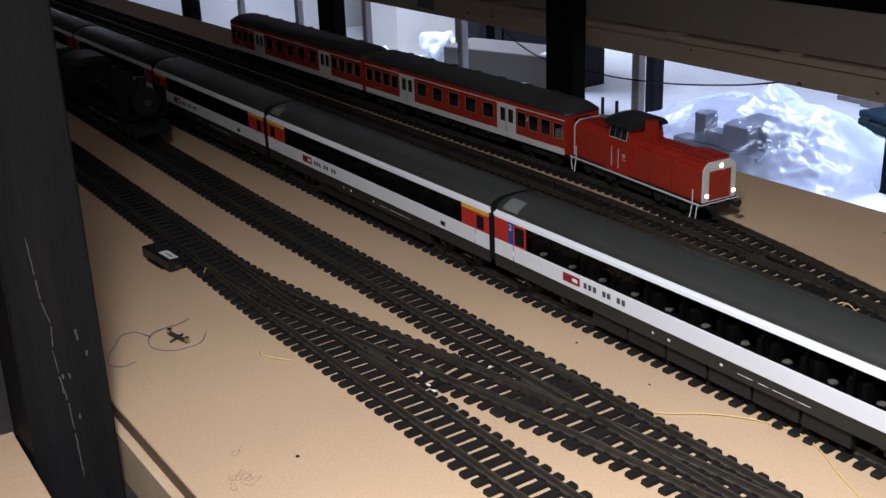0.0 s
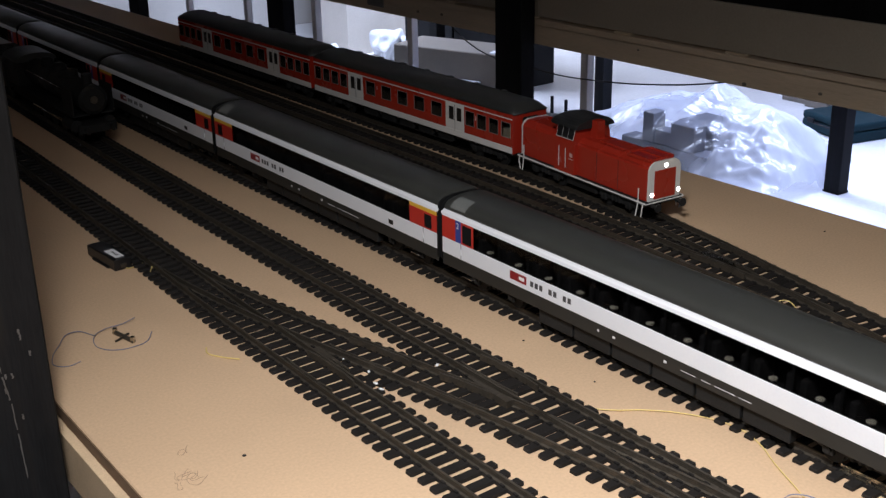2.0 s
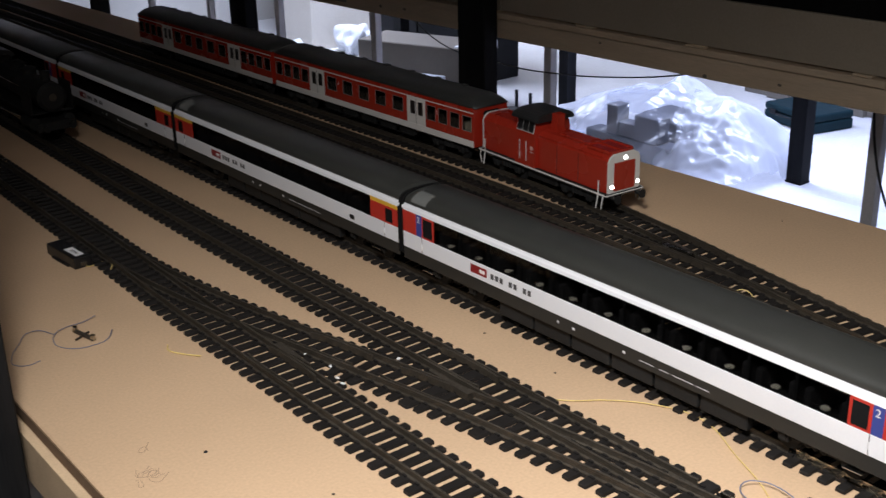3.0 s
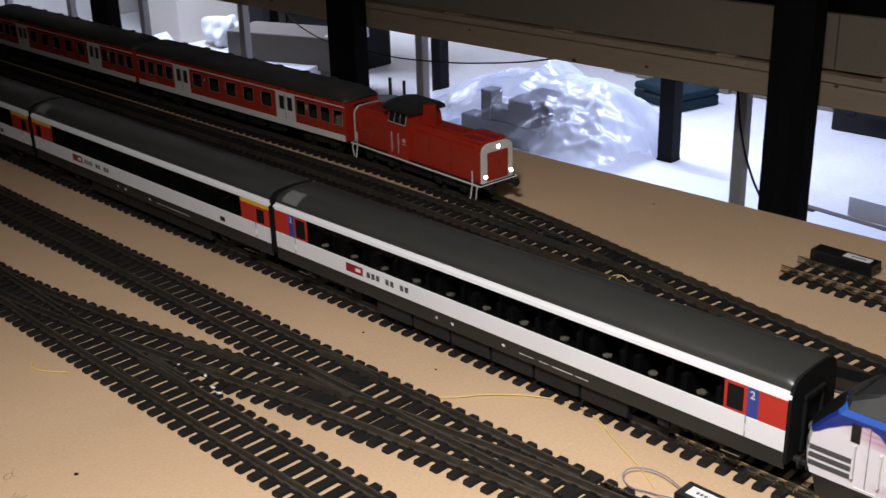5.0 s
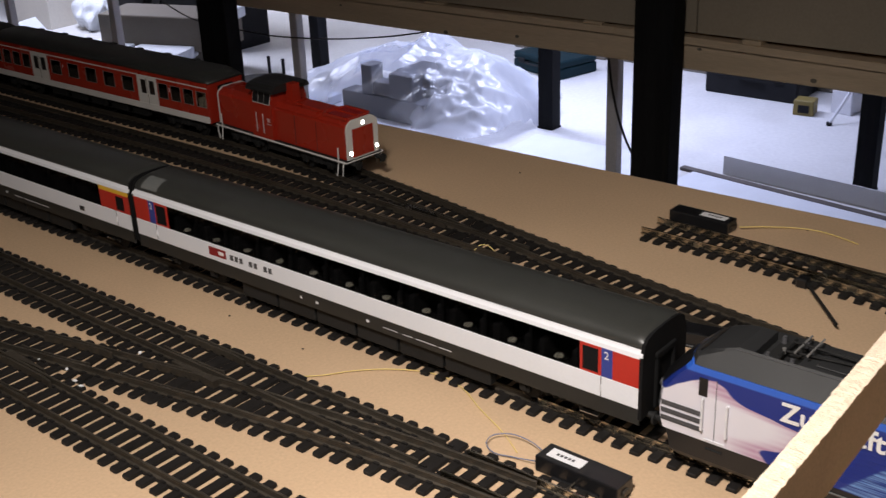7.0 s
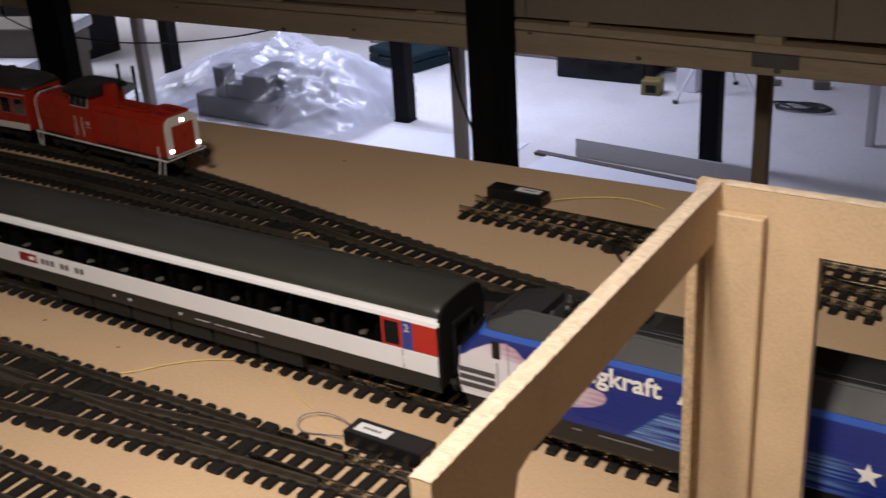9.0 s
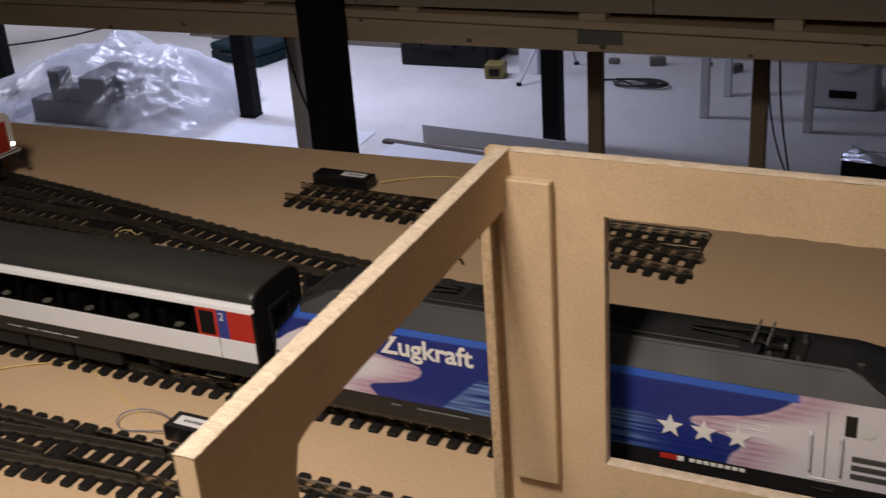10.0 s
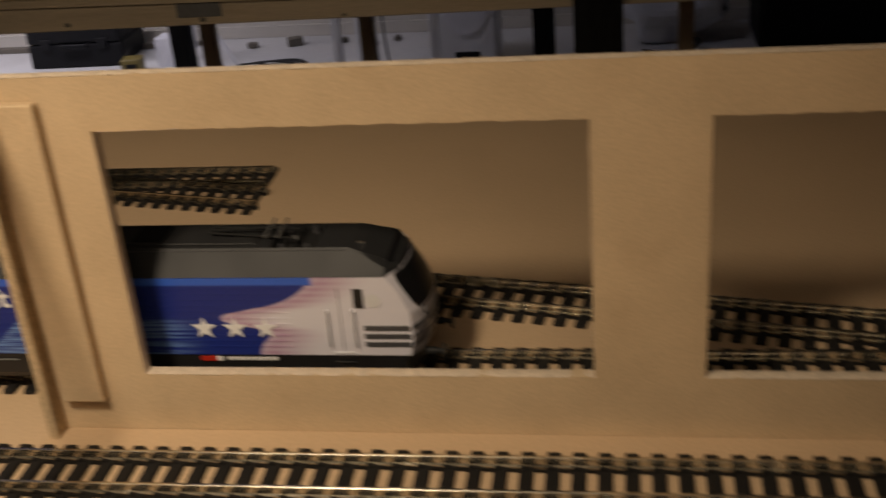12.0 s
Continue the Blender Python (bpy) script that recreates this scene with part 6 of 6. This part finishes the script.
pts = []
for i in range(26):
    a = i * 0.72
    r = 0.085 + 0.025 * math.sin(i * 1.3)
    pts.append((6.02 + r * 0.7 * math.cos(a), 1.48 + r * 1.4 * math.sin(a), FLOOR + 0.012 + 0.004 * (i % 4)))
pts.append((6.05, 1.75, FLOOR + 0.01))
wire("cable_coil", pts, 0.0055, "wire_black", "loosely coiled black cable on the floor")
wire("hanging_cable", [(3.32, 4.68, -0.10), (3.32, 4.25, -0.38), (3.32, 3.72, -0.431), (3.32, 3.405, -0.418), (3.32, 3.03, -0.371), (3.32, 2.75, -0.315), (3.32, 2.35, -0.20), (3.32, 2.0, -0.10)], 0.0032, "wire_black", "black cable slung below the far deck")
wire("drooping_cable", [(3.30, 1.945, -0.08), (3.30, 1.934, -0.293), (3.30, 1.903, -0.462), (3.30, 1.865, -0.564), (3.30, 1.816, -0.654), (3.29, 1.72, -0.88), (3.28, 1.62, -1.15), (3.28, 1.55, FLOOR + 0.006)], 0.0042, "wire_black", "black cable drooping from the deck to the floor")
wire("drooping_cable", [(3.33, 0.33, -0.10), (3.33, 0.32, -0.40), (3.33, 0.28, -0.65), (3.33, 0.22, -0.95), (3.33, 0.20, FLOOR + 0.006)], 0.0032, "wire_black", "black cable drooping beside a wooden leg")
wire("drooping_cable", [(3.30, 0.36, -0.15), (3.31, 0.33, -0.5), (3.32, 0.22, -0.80), (3.33, 0.12, FLOOR + 0.006)], 0.0028, "wire_black", "thin black cable beside a wooden leg")


# ---------------------------------------------------------------- small things on the table
def turnout_motor(x, y, turn, label, marked=True):
    t = thing("turnout_motor", x, y, 0.0, label, "turnout motor", "black turnout motors", turn)
    part("housing", boxed(-0.0145, 0.0145, -0.0490, 0.0490, 0.0005, 0.0190, 0.0016, 2), "box_black", t)
    part("foot", boxed(-0.0175, 0.0175, -0.0280, 0.0280, 0.0, 0.0035, 0.001), "box_black", t)
    if marked:
        lab = part("paper_label", boxed(-0.0075, 0.0075, -0.0010, 0.0400, 0.0191, 0.0194), "label", t, "white paper label")
    else:
        part("end_label", boxed(-0.006, 0.006, 0.0491, 0.0494, 0.003, 0.016), "label", t, "small white end label")
    for i in range(5 if marked else 0):
        part("printed_bar", boxed(-0.0022, 0.0018, 0.010 + i * 0.0046, 0.0130 + i * 0.0046, 0.01945, 0.0196), "grey_print", lab)
    part("drive_rod", rods([((-0.0145, 0.0, 0.006), (-0.030, 0.0, 0.006))], 0.0010), "rail", t)
    for y0 in (-0.0500, 0.0500):
        part("terminal", boxed(-0.005, 0.005, y0 - 0.0015, y0 + 0.0015, 0.005, 0.011, 0.0005), "rail", t)
    return t


turnout_motor(0.594, 1.690, 184, "black turnout motor with white label beside the track")
turnout_motor(0.876, 0.475, -1, "black turnout motor with white label and thin wires")
turnout_motor(1.534, 0.687, 178, "black turnout motor with white label beside a loose track")
turnout_motor(1.203, 0.505, 12, "black turnout motor with white end label behind the coach", False)

wire("yellow_wire", [(0.846, 0.868, 0.002), (0.872, 0.838, 0.002), (0.903, 0.813, 0.002), (0.938, 0.768, 0.002), (0.953, 0.724, 0.002), (0.948, 0.690, 0.002), (0.922, 0.640, 0.002), (0.895, 0.585, 0.002), (0.876, 0.556, 0.002)], 0.0007, "wire_yellow", "thin yellow wire lying loose on the board", "wire")
wire("yellow_wire", [(1.545, 0.632, 0.006), (1.575, 0.602, 0.003), (1.603, 0.543, 0.002), (1.600, 0.507, 0.002), (1.589, 0.470, 0.002)], 0.0010, "wire_yellow", "yellow wire running from the turnout motor", "wire")
wire("yellow_wire", [(0.590, 1.240, 0.002), (0.575, 1.262, 0.0015), (0.566, 1.284, 0.0015), (0.572, 1.300, 0.0015)], 0.0010, "wire_yellow", "short end of yellow wire by the track", "wire")
wire("yellow_wire", [(1.251, 0.902, 0.009), (1.259, 0.899, 0.014), (1.266, 0.890, 0.014), (1.265, 0.876, 0.009)], 0.0007, "wire_yellow", "bent end of yellow wire between the rails", "wire")
wire("blue_wire", [(0.425, 1.368, 0.001), (0.407, 1.365, 0.001), (0.394, 1.378, 0.001), (0.395, 1.391, 0.001), (0.418, 1.430, 0.002), (0.450, 1.461, 0.002), (0.470, 1.432, 0.001)], 0.0006, "wire_blue", "thin blue wire curled on the board", "wire")
wire("blue_wire", [(0.534, 1.449, 0.004), (0.513, 1.444, 0.002), (0.488, 1.443, 0.002), (0.468, 1.429, 0.003), (0.459, 1.408, 0.001), (0.461, 1.388, 0.001), (0.477, 1.370, 0.001), (0.497, 1.366, 0.001), (0.517, 1.370, 0.001), (0.535, 1.392, 0.003)], 0.0006, "wire_blue", "thin blue wire looped round a connector", "wire")
wire("yellow_wire", [(0.616, 1.667, 0.006), (0.606, 1.652, 0.004), (0.602, 1.640, 0.002), (0.619, 1.637, 0.003), (0.634, 1.635, 0.006), (0.632, 1.612, 0.007), (0.620, 1.592, 0.005)], 0.0008, "wire_yellow", "pale wire end at the turnout motor", "wire")
wire("violet_wire", [(0.868, 0.525, 0.008), (0.866, 0.553, 0.003), (0.861, 0.580, 0.004), (0.877, 0.593, 0.006), (0.892, 0.582, 0.007), (0.896, 0.560, 0.007), (0.884, 0.525, 0.009)], 0.0007, "wire_blue", "thin violet wire loop at the turnout motor", "wire")
t = thing("wire_connector", 0.4985, 1.402, 0.0, "small dark metal connector with two screws on the board", "connector", turn=-79)
part("bar", boxed(-0.024, 0.024, -0.0032, 0.0032, 0.0, 0.0045, 0.001), "rail", t)
part("prong", rods([((0.000, 0.001, 0.003), (0.004, -0.0155, 0.002))], 0.0016), "rail", t)
part("prong", rods([((-0.001, -0.001, 0.003), (-0.004, 0.010, 0.002))], 0.0016), "rail", t)
for x in (-0.021, 0.021):
    part("screw", rods([((x, 0, 0.0), (x, 0, 0.0085))], 0.0036), "rail_bright", t)
t = thing("screw_hole", 0.483, 1.024, 0.0, "small dark screw head in the board", "screw")
bm = bmesh.new()
rod(bm, (0, 0, 0), (0, 0, 0.0012), 0.0026, 0.0018, 12)
part("head", bm, "box_black", t)
t = thing("loose_rod", 1.418, 0.475, 0.0, "dark angled rod leaning from the loose track to the locomotive", "rod")
part("rod_arm", rods([((0, 0, 0.008), (-0.100, -0.081, 0.012))], 0.0020), "black", t)
part("rod_clip", boxed(-0.008, 0.008, -0.004, 0.012, 0.0, 0.014, 0.002), "box_black", t)
for k, (x, y) in enumerate(((0.915, 1.05), (0.80, 0.62), (1.57, 1.05), (1.60, 0.55), (0.545, 0.86), (1.50, 0.30), (0.907, 0.905))):
    t = thing("crumb", x, y, 0.0, "tiny dark crumb on the board", "crumb", "crumbs on the board", turn=40 * k)
    bm = bmesh.new()
    bmesh.ops.create_icosphere(bm, subdivisions=1, radius=0.0016, matrix=Matrix.Translation((0, 0, 0.0008)) @ Matrix.Diagonal((1.3, 1, 0.6, 1)))
    part("grain", bm, "rail", t)
for k, (x, y) in enumerate(((0.695, 1.148), (0.699, 1.098), (0.685, 1.049), (0.717, 1.043), (0.777, 1.058), (0.688, 1.066))):
    t = thing("plaster_flake", x, y, 0.0048, "tiny pale flake caught between the sleepers", "flake", "flakes on the track", turn=55 * k)
    bm = bmesh.new()
    bmesh.ops.create_icosphere(bm, subdivisions=1, radius=0.0030, matrix=Matrix.Translation((0, 0, 0.0006)) @ Matrix.Diagonal((1.5, 0.8, 0.35, 1)))
    part("chip", bm, "label", t)
# faint pencil scribble on the near board
rnd = random.Random(31)
for k in range(6):
    x, y = rnd.uniform(0.405, 0.432), rnd.uniform(1.005, 1.080)
    pts = [(x + rnd.uniform(-0.012, 0.012), y + rnd.uniform(-0.012, 0.012), 0.00008) for q in range(4)]
    wire("pencil_stroke", pts, 0.0003, "pencil", "faint brown pencil stroke on the board", "pencil mark")
